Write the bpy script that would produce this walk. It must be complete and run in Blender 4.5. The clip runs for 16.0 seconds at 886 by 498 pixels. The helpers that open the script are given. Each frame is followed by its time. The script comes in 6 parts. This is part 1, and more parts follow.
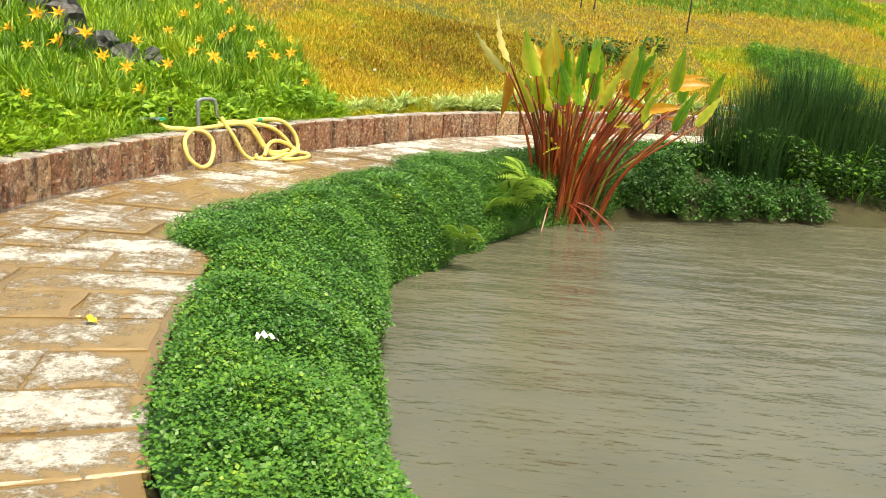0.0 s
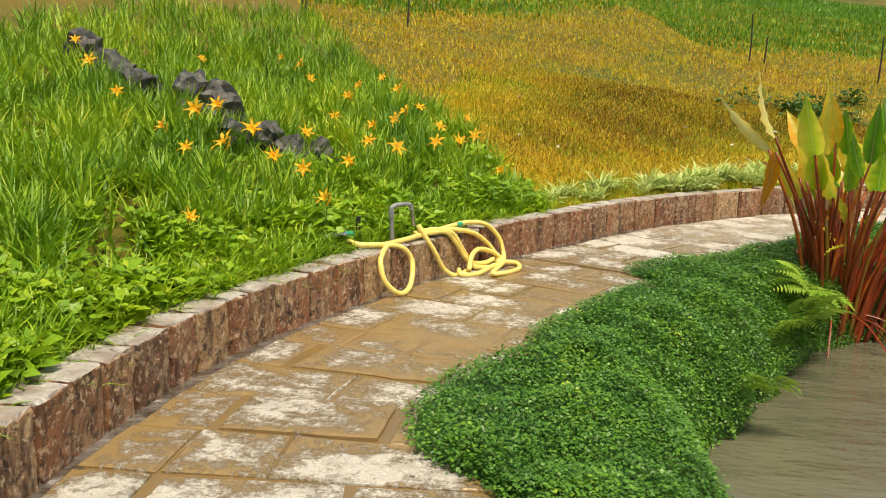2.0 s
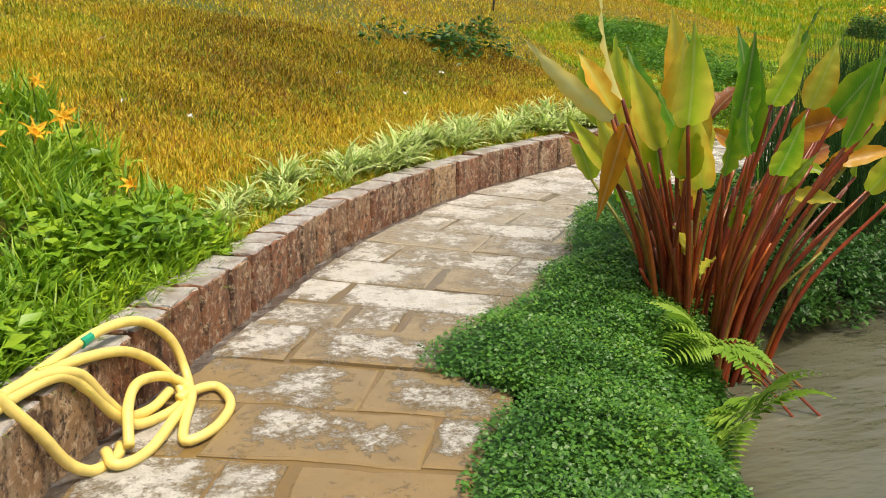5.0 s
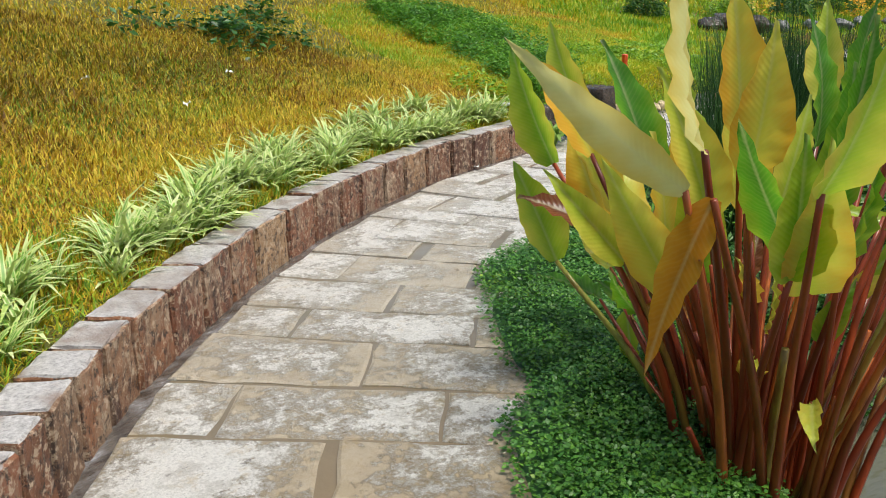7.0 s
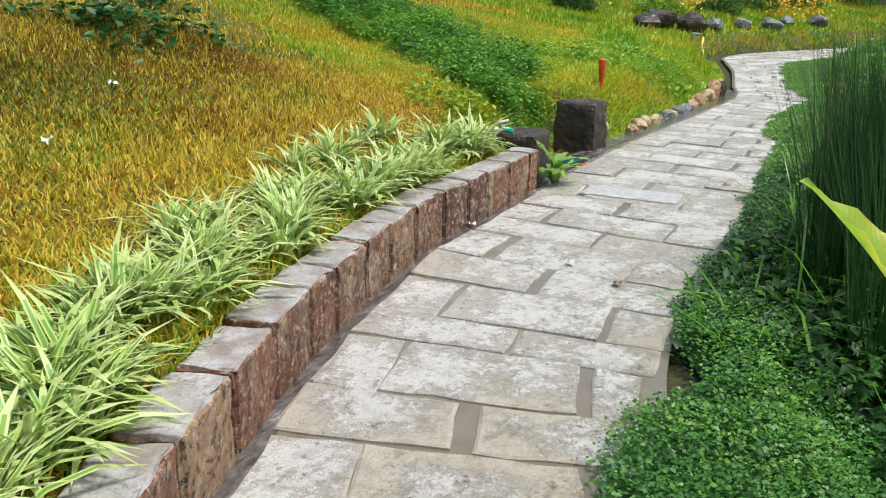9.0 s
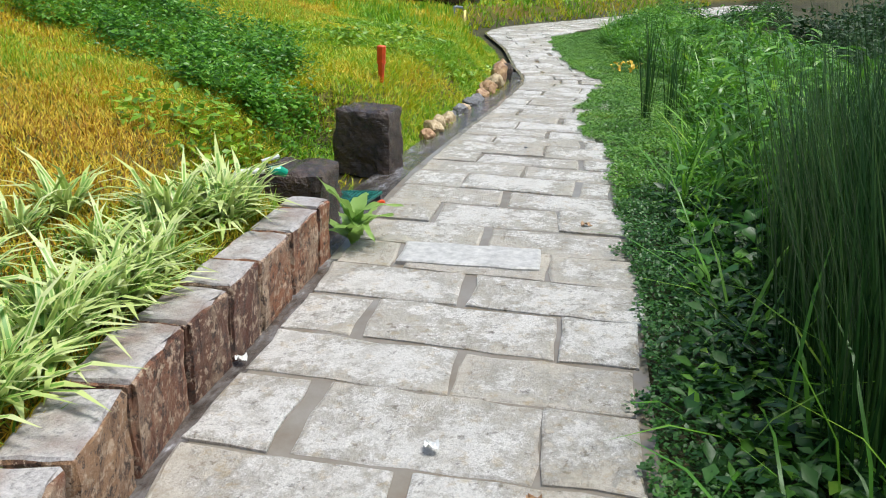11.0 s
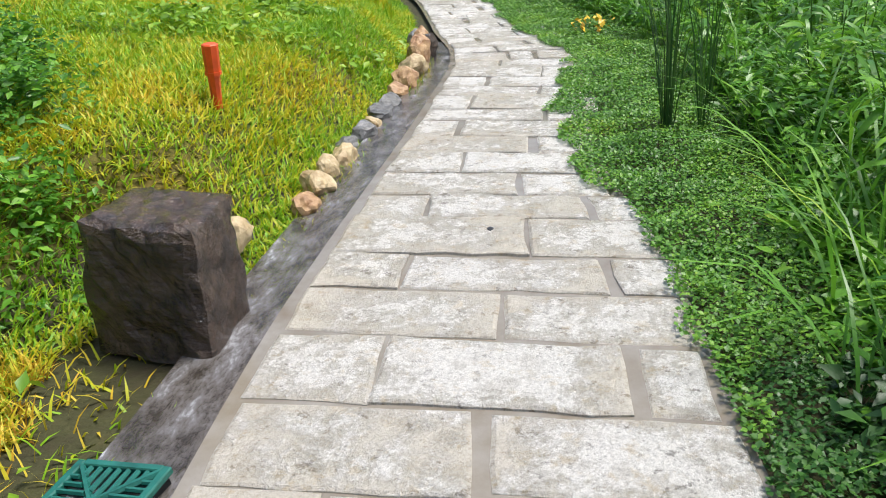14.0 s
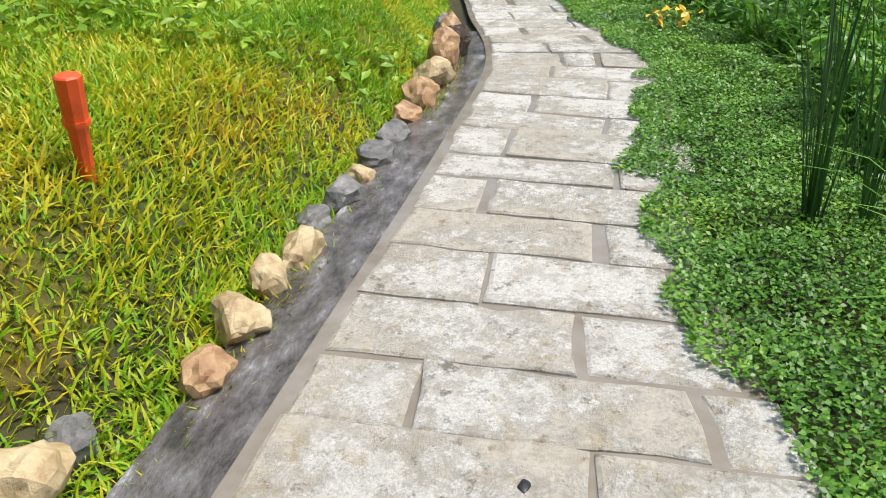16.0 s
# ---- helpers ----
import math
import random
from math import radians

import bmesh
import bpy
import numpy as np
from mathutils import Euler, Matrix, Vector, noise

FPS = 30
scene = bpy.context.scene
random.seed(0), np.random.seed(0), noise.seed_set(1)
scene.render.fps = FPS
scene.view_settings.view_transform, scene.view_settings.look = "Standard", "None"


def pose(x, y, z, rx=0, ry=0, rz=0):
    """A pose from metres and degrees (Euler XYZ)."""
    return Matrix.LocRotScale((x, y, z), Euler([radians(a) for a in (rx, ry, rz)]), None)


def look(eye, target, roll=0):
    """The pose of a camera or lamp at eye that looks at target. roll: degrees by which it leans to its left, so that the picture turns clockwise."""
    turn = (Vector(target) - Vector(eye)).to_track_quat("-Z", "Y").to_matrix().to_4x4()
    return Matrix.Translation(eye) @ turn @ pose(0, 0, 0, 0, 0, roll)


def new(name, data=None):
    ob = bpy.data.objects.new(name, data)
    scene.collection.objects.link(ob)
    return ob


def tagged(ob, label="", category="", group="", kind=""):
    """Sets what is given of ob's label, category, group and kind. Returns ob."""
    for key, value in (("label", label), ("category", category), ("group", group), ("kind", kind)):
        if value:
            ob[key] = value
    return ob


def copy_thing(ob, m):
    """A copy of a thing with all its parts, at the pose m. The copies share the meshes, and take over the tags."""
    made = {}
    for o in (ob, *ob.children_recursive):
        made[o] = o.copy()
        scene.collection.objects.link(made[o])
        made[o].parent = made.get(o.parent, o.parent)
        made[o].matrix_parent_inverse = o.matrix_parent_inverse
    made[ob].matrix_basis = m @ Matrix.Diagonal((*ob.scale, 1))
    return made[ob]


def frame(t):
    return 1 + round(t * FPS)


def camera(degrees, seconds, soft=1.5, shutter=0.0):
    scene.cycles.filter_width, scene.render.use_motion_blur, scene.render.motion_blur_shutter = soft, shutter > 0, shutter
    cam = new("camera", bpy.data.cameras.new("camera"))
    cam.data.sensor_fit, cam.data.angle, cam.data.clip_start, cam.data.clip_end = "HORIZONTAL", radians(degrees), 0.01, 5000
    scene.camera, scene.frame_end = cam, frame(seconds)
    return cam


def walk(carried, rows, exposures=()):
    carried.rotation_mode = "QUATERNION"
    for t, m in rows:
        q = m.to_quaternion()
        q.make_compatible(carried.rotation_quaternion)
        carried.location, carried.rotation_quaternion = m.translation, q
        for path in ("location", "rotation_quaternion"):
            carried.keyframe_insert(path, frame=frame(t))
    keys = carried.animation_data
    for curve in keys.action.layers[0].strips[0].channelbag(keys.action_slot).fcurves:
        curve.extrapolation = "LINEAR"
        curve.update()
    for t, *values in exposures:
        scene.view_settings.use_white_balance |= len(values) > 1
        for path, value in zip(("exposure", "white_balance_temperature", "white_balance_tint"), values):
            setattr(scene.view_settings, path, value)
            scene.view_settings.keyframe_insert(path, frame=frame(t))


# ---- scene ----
cam = camera(54.3, 16.0, 1.0)
PATH = [
    (0, (0.634, 0.056, 1.363), (0.539, 1.993, 0.874), 4.1),
    (0.5, (0.249, 0.42, 1.387), (0.034, 2.347, 0.898), 4.4),
    (1, (-0.082, 0.853, 1.406), (-0.347, 2.784, 0.956), 3.8),
    (1.5, (-0.341, 1.359, 1.455), (-0.738, 3.284, 1.088), 2.2),
    (2, (-0.615, 1.891, 1.455), (-0.97, 3.824, 1.085), 1.1),
    (2.5, (-0.847, 2.449, 1.472), (-1.138, 4.389, 1.083), 0.2),
    (3, (-1.101, 3.031, 1.483), (-1.357, 4.973, 1.08), -0.6),
    (3.5, (-1.266, 3.632, 1.468), (-1.285, 5.588, 1.05), -1.5),
    (4, (-1.372, 4.242, 1.463), (-1.271, 6.188, 1.015), -1.7),
    (4.2, (-1.411, 4.499, 1.472), (-1.201, 6.432, 1.005), -1.4),
    (6.3, (-1.337, 7.06, 1.45), (-0.46, 8.778, 0.919), -0.9),
    (6.5, (-1.253, 7.294, 1.467), (-0.353, 8.998, 0.932), -1.3),
    (7, (-0.984, 7.882, 1.47), (0.076, 9.486, 0.919), -1.0),
    (7.5, (-0.76, 8.449, 1.472), (0.323, 10.036, 0.916), -1.9),
    (8, (-0.557, 9.058, 1.452), (0.582, 10.588, 0.853), -1.3),
    (8.2, (-0.476, 9.287, 1.502), (0.677, 10.806, 0.899), -0.7),
    (10.3, (0.747, 11.402, 1.468), (2.264, 12.573, 0.895), 0.6),
    (10.5, (0.975, 11.546, 1.451), (2.525, 12.664, 0.862), 0.3),
    (11, (1.428, 11.934, 1.47), (3.034, 12.944, 0.837), 1.0),
    (11.5, (1.925, 12.351, 1.457), (3.67, 13.099, 0.827), 3.2),
    (12, (2.416, 12.674, 1.487), (4.151, 13.41, 0.819), 2.0),
    (12.5, (2.974, 12.977, 1.453), (4.725, 13.667, 0.775), 1.4),
    (13, (3.517, 13.214, 1.441), (5.256, 13.905, 0.736), -0.2),
    (13.5, (4.029, 13.478, 1.402), (5.686, 14.307, 0.649), -2.4),
    (14, (4.531, 13.696, 1.377), (6.176, 14.544, 0.617), -2.5),
    (14.5, (5.009, 13.84, 1.368), (6.577, 14.773, 0.55), -1.2),
    (15, (5.433, 14.055, 1.281), (7.113, 14.748, 0.446), 1.5),
    (15.5, (5.905, 14.236, 1.295), (7.544, 14.949, 0.398), 0.2),
    (16, (6.328, 14.513, 1.344), (7.899, 15.411, 0.494), -0.4),
]
walk(cam, [(t, look(eye, target, roll)) for t, eye, target, roll in PATH], [(0.0, 1.15, 7900.0, 3.0), (0.5, 0.92, 8200.0, 4.0), (1.0, 0.62, 8300.0, 4.0), (2.0, 0.64, 8300.0, 4.0), (4.0, 0.64, 8000.0, 7.0), (6.5, 0.5, 6500.0, 5.0), (8.0, 0.55, 6200.0, 5.0), (10.5, 0.45, 6000.0, 6.0), (12.0, 0.8, 6100.0, 6.0), (14.0, 0.75, 6200.0, 8.0), (16.0, 0.7, 6400.0, 7.0)])

# ---- sky and light: bright overcast after rain ----
world = bpy.data.worlds.new("world")
scene.world = world
world.use_nodes = True
sky = world.node_tree.nodes.new("ShaderNodeTexSky")
sky.sky_type, sky.sun_disc, sky.sun_elevation, sky.sun_rotation = "NISHITA", False, radians(70), radians(146)
sky.air_density, sky.dust_density = 1.0, 4.0
back = world.node_tree.nodes["Background"]
back.inputs["Strength"].default_value = 0.11
world.node_tree.links.new(sky.outputs["Color"], back.inputs["Color"])
sun = new("sun", bpy.data.lights.new("sun", "SUN"))
sun.data.energy, sun.data.angle, sun.data.color = 2.4, radians(16), (1.0, 0.95, 0.86)
sun.matrix_world = look((6.0, -9.0, 30), (0.0, 0.0, 0.0))


# ---- materials ----
class Nodes:
    """Short hand for building a node material."""

    def __init__(self, name):
        self.mat = bpy.data.materials.new(name)
        self.mat.use_nodes = True
        self.tree = self.mat.node_tree
        self.bsdf = self.tree.nodes["Principled BSDF"]
        self.geo = self.tree.nodes.new("ShaderNodeNewGeometry")
        self.info = self.tree.nodes.new("ShaderNodeObjectInfo")
        self.pos = self.geo.outputs["Position"]

    def put(self, socket, value):
        if isinstance(value, bpy.types.NodeSocket):
            self.tree.links.new(value, socket)
        elif isinstance(value, tuple) and len(value) == 3 and socket.type == "RGBA":
            socket.default_value = (*value, 1)
        else:
            socket.default_value = value

    def noise(self, scale, detail=4, rough=0.6, vector=None, stretch=None):
        n = self.tree.nodes.new("ShaderNodeTexNoise")
        vector = vector or self.pos
        if stretch:
            m = self.tree.nodes.new("ShaderNodeMapping")
            m.inputs["Scale"].default_value = stretch
            self.put(m.inputs["Vector"], vector)
            vector = m.outputs["Vector"]
        self.put(n.inputs["Vector"], vector)
        n.inputs["Scale"].default_value, n.inputs["Detail"].default_value, n.inputs["Roughness"].default_value = scale, detail, rough
        return n.outputs["Fac"]

    def ramp(self, fac, *stops):
        r = self.tree.nodes.new("ShaderNodeValToRGB")
        e = r.color_ramp.elements
        while len(e) < len(stops):
            e.new(0.5)
        for el, (p, c) in zip(e, stops):
            el.position = p
            el.color = (*c, 1) if isinstance(c, tuple) else (c, c, c, 1)
        self.put(r.inputs["Fac"], fac)
        return r.outputs["Color"]

    def mix(self, fac, a, b, how="MIX"):
        m = self.tree.nodes.new("ShaderNodeMix")
        m.data_type, m.blend_type = "RGBA", how
        self.put(m.inputs[0], fac), self.put(m.inputs[6], a), self.put(m.inputs[7], b)
        return m.outputs[2]

    def math(self, how, a, b=0.0):
        m = self.tree.nodes.new("ShaderNodeMath")
        m.operation = how
        self.put(m.inputs[0], a), self.put(m.inputs[1], b)
        return m.outputs[0]

    def axis(self, k, vector=None):
        m = self.tree.nodes.new("ShaderNodeSeparateXYZ")
        self.put(m.inputs[0], vector or self.pos)
        return m.outputs[k]

    def bump(self, height, strength=0.4, distance=0.01):
        b = self.tree.nodes.new("ShaderNodeBump")
        b.inputs["Strength"].default_value, b.inputs["Distance"].default_value = strength, distance
        self.put(b.inputs["Height"], height)
        self.put(self.bsdf.inputs["Normal"], b.outputs["Normal"])

    def done(self, colour, rough=0.6, spec=0.5, metal=0.0, coat=0.0):
        self.put(self.bsdf.inputs["Base Color"], colour), self.put(self.bsdf.inputs["Roughness"], rough)
        self.bsdf.inputs["Specular IOR Level"].default_value = spec
        self.bsdf.inputs["Metallic"].default_value = metal
        self.bsdf.inputs["Coat Weight"].default_value = coat
        return self.mat

    def leafy(self, amount):
        """Lets some light through, as thin leaves do."""
        t = self.tree.nodes.new("ShaderNodeBsdfTranslucent")
        m = self.tree.nodes.new("ShaderNodeMixShader")
        m.inputs[0].default_value = amount
        source = self.bsdf.inputs["Base Color"].links
        self.put(t.inputs["Color"], source[0].from_socket if source else tuple(self.bsdf.inputs["Base Color"].default_value)[:3])
        self.tree.links.new(self.bsdf.outputs[0], m.inputs[1])
        self.tree.links.new(t.outputs[0], m.inputs[2])
        self.tree.links.new(m.outputs[0], self.tree.nodes["Material Output"].inputs["Surface"])
        return self.mat


def mix_material(name, stops, patch_scale=0.5, patch=0.5, rough=0.5, through_light=0.3, spec=0.4):
    """Foliage: each blade or leaf takes its colour from the stops, by chance and by patches of the ground."""
    n = Nodes(name)
    own = n.geo.outputs["Random Per Island"]
    spot = n.noise(patch_scale, 3)
    spot = n.ramp(spot, (0.32, 0.0), (0.68, 1.0))
    fac = n.math("ADD", n.math("MULTIPLY", own, 1 - patch), n.math("MULTIPLY", spot, patch))
    n.done(n.ramp(fac, *stops), rough, spec)
    return n.leafy(through_light)


def plain_material(name, colour, rough=0.5, vary=0.25, scale=30, bump=0.2, metal=0.0, spec=0.5, coat=0.0):
    n = Nodes(name)
    f = n.noise(scale, 5)
    dark = tuple(c * (1 - vary) for c in colour)
    light = tuple(min(1, c * (1 + vary)) for c in colour)
    n.bump(n.noise(scale * 4, 3), bump, 0.003)
    return n.done(n.ramp(f, (0.3, dark), (0.7, light)), rough, spec, metal, coat)


def paver_material():
    """Pale flamed granite, wet and pitted, with tan silt lying in the hollows; siltier where the water crosses the path."""
    n = Nodes("wet_granite")
    own = n.info.outputs["Random"]
    grain = n.noise(80, 6, 0.8)
    chips = n.noise(14, 7, 0.74)
    broad = n.noise(8, 6, 0.72)
    stone = n.ramp(grain, (0.30, (0.30, 0.285, 0.26)), (0.41, (0.60, 0.575, 0.54)), (0.56, (0.82, 0.79, 0.745)))
    stone = n.mix(n.ramp(broad, (0.41, 0.55), (0.50, 0.0)), stone, (0.42, 0.39, 0.34))
    stone = n.mix(n.math("MULTIPLY", own, 0.22), stone, (0.58, 0.54, 0.47))
    # pits also darkened in colour, as shade that the bump barely shows
    stone = n.mix(n.ramp(chips, (0.36, 0.8), (0.42, 0.0)), stone, (0.17, 0.15, 0.13))
    stone = n.mix(n.ramp(n.noise(11, 5, 0.75), (0.55, 0.0), (0.66, 0.6)), stone, (0.50, 0.40, 0.25))
    silt_map = n.math("ADD", n.math("MULTIPLY", n.noise(1.7, 3, 0.55), 0.50), n.math("MULTIPLY", n.noise(13, 6, 0.8), 0.50))
    silt_map = n.math("ADD", silt_map, n.math("MULTIPLY", n.math("SUBTRACT", own, 0.5), 0.09))
    local = n.tree.nodes.new("ShaderNodeTexCoord").outputs["Generated"]
    rim = n.math("MAXIMUM", n.math("ABSOLUTE", n.math("SUBTRACT", n.axis(0, local), 0.5)), n.math("ABSOLUTE", n.math("SUBTRACT", n.axis(1, local), 0.5)))
    silt_map = n.math("ADD", silt_map, n.ramp(rim, (0.22, 0.0), (0.5, 0.085)))
    along = n.ramp(n.math("DIVIDE", n.axis(1), 20.0), (0.12, 0.005), (0.28, 0.030), (0.42, 0.034), (0.52, 0.010), (0.62, 0.0))
    silt_map = n.math("ADD", silt_map, along)
    silt = n.math("MULTIPLY", n.ramp(n.math("ADD", silt_map, n.math("MULTIPLY", n.math("SUBTRACT", n.noise(42, 5, 0.8), 0.5), 0.22)), (0.50, 0.0), (0.59, 0.95)), n.ramp(n.math("DIVIDE", n.axis(1), 20.0), (0.45, 1.0), (0.66, 0.45)))
    golden = n.ramp(n.math("DIVIDE", n.axis(1), 20.0), (0.40, (0.25, 0.16, 0.055)), (0.56, (0.30, 0.235, 0.13)))
    mud = n.mix(n.ramp(n.noise(6, 3), (0.3, 0.0), (0.7, 0.55)), golden, (0.19, 0.12, 0.045))
    relief = n.math("ADD", n.math("MULTIPLY", grain, 0.6), chips)
    n.bump(n.math("MULTIPLY", relief, n.math("SUBTRACT", 1.04, silt)), 0.8, 0.026)
    return n.done(n.mix(silt, stone, mud), n.mix(silt, (0.28, 0.28, 0.28), (0.06, 0.06, 0.06)), 0.5)


def mud_material():
    n = Nodes("wet_silt")
    along = n.ramp(n.math("DIVIDE", n.axis(1), 20.0), (0.42, (0.22, 0.135, 0.045)), (0.56, (0.17, 0.14, 0.095)), (0.72, (0.27, 0.245, 0.21)))
    c = n.mix(n.ramp(n.noise(5, 5), (0.35, 0.0), (0.7, 0.7)), along, (0.15, 0.11, 0.06))
    n.bump(n.noise(14, 4), 0.25, 0.01)
    return n.done(c, 0.12, 0.5)


def block_side_material():
    """Chiselled granite faces, rusty and wet, each block of its own shade, with pale grains and dark pits."""
    n = Nodes("stained_granite")
    own = n.info.outputs["Random"]
    base = n.ramp(own, (0.0, (0.13, 0.036, 0.018)), (0.25, (0.34, 0.145, 0.065)), (0.45, (0.20, 0.062, 0.030)), (0.68, (0.46, 0.28, 0.145)), (0.84, (0.11, 0.032, 0.018)), (1.0, (0.33, 0.125, 0.058)))
    streak = n.noise(5, 5, 0.75, stretch=(1, 1, 0.45))
    c = n.mix(n.ramp(streak, (0.50, 0.0), (0.64, 0.75)), base, (0.46, 0.34, 0.23))
    c = n.mix(n.ramp(n.noise(7, 4, 0.7, stretch=(1, 1, 0.3)), (0.36, 0.85), (0.47, 0.0)), c, (0.065, 0.022, 0.014))
    pits = n.noise(24, 7, 0.78)
    c = n.mix(n.ramp(pits, (0.42, 0.95), (0.48, 0.0)), c, (0.05, 0.026, 0.018))
    c = n.mix(n.ramp(n.noise(26, 6, 0.8), (0.535, 0.0), (0.575, 0.85)), c, (0.62, 0.47, 0.33))
    n.bump(n.math("ADD", pits, n.math("MULTIPLY", streak, 0.8)), 1.0, 0.022)
    return n.done(c, 0.42, 0.5)


def block_top_material():
    n = Nodes("pale_granite")
    c = n.ramp(n.noise(48, 6, 0.8), (0.32, (0.15, 0.135, 0.13)), (0.47, (0.42, 0.39, 0.375)), (0.66, (0.66, 0.62, 0.60)))
    c = n.mix(n.ramp(n.noise(6, 4), (0.46, 0.0), (0.64, 0.7)), c, (0.22, 0.145, 0.11))
    n.bump(n.noise(40, 5, 0.8), 0.8, 0.012)
    return n.done(c, 0.4, 0.5)


def dark_stone_material():
    n = Nodes("wet_dark_stone")
    c = n.ramp(n.noise(9, 6, 0.7), (0.3, (0.020, 0.012, 0.007)), (0.7, (0.095, 0.060, 0.037)))
    n.bump(n.noise(26, 5, 0.65, stretch=(0.8, 0.8, 1.5)), 0.8, 0.035)
    return n.done(c, n.ramp(n.noise(10, 4), (0.4, 0.06), (0.65, 0.2)), 0.6)


def rock_material(name, a, b):
    n = Nodes(name)
    c = n.ramp(n.noise(11, 6, 0.65), (0.32, a), (0.66, b))
    n.bump(n.noise(25, 6, 0.7), 0.7, 0.015)
    return n.done(c, 0.42, 0.5)


def pond_material():
    n = Nodes("silty_water")
    c = n.ramp(n.noise(0.5, 3), (0.3, (0.090, 0.090, 0.062)), (0.7, (0.135, 0.132, 0.090)))
    w = n.math("ADD", n.noise(1.5, 4, 0.55, stretch=(0.7, 1.9, 1)), n.math("MULTIPLY", n.noise(6, 3, 0.6, stretch=(0.7, 1.8, 1)), 0.22))
    n.bump(w, 0.5, 0.12)
    return n.done(c, 0.07, 0.5)


def stream_material():
    """Shallow silty water running fast along the paving, its glints and sky sheen painted as broken pale streaks."""
    n = Nodes("running_water")
    turn = n.tree.nodes.new("ShaderNodeVectorRotate")
    turn.rotation_type = "Z_AXIS"
    turn.inputs["Angle"].default_value = radians(-21)
    n.put(turn.inputs["Vector"], n.pos)
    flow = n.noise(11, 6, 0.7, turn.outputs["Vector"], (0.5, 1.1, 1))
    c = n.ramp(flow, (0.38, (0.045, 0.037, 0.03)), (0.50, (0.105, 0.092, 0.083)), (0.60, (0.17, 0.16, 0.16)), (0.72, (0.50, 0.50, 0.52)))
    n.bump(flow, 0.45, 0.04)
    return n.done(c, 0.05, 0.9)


def soil_material():
    """Earth under the plants: brown, mossy in patches."""
    n = Nodes("soil")
    bare = n.ramp(n.noise(3, 6, 0.7), (0.3, (0.035, 0.026, 0.014)), (0.55, (0.05, 0.05, 0.018)), (0.75, (0.08, 0.066, 0.025)))
    thatch = n.ramp(n.noise(0.5, 4, 0.7), (0.35, (0.06, 0.09, 0.009)), (0.55, (0.17, 0.13, 0.014)), (0.72, (0.20, 0.11, 0.012)))
    thatch = n.mix(n.ramp(n.noise(22, 5, 0.8), (0.38, 0.45), (0.56, 0.0)), thatch, (0.05, 0.05, 0.008))
    c = n.mix(n.ramp(n.axis(2), (0.04, 0.0), (0.16, 0.75)), bare, thatch)
    n.bump(n.noise(20, 5), 0.6, 0.03)
    return n.done(c, 0.8, 0.3)


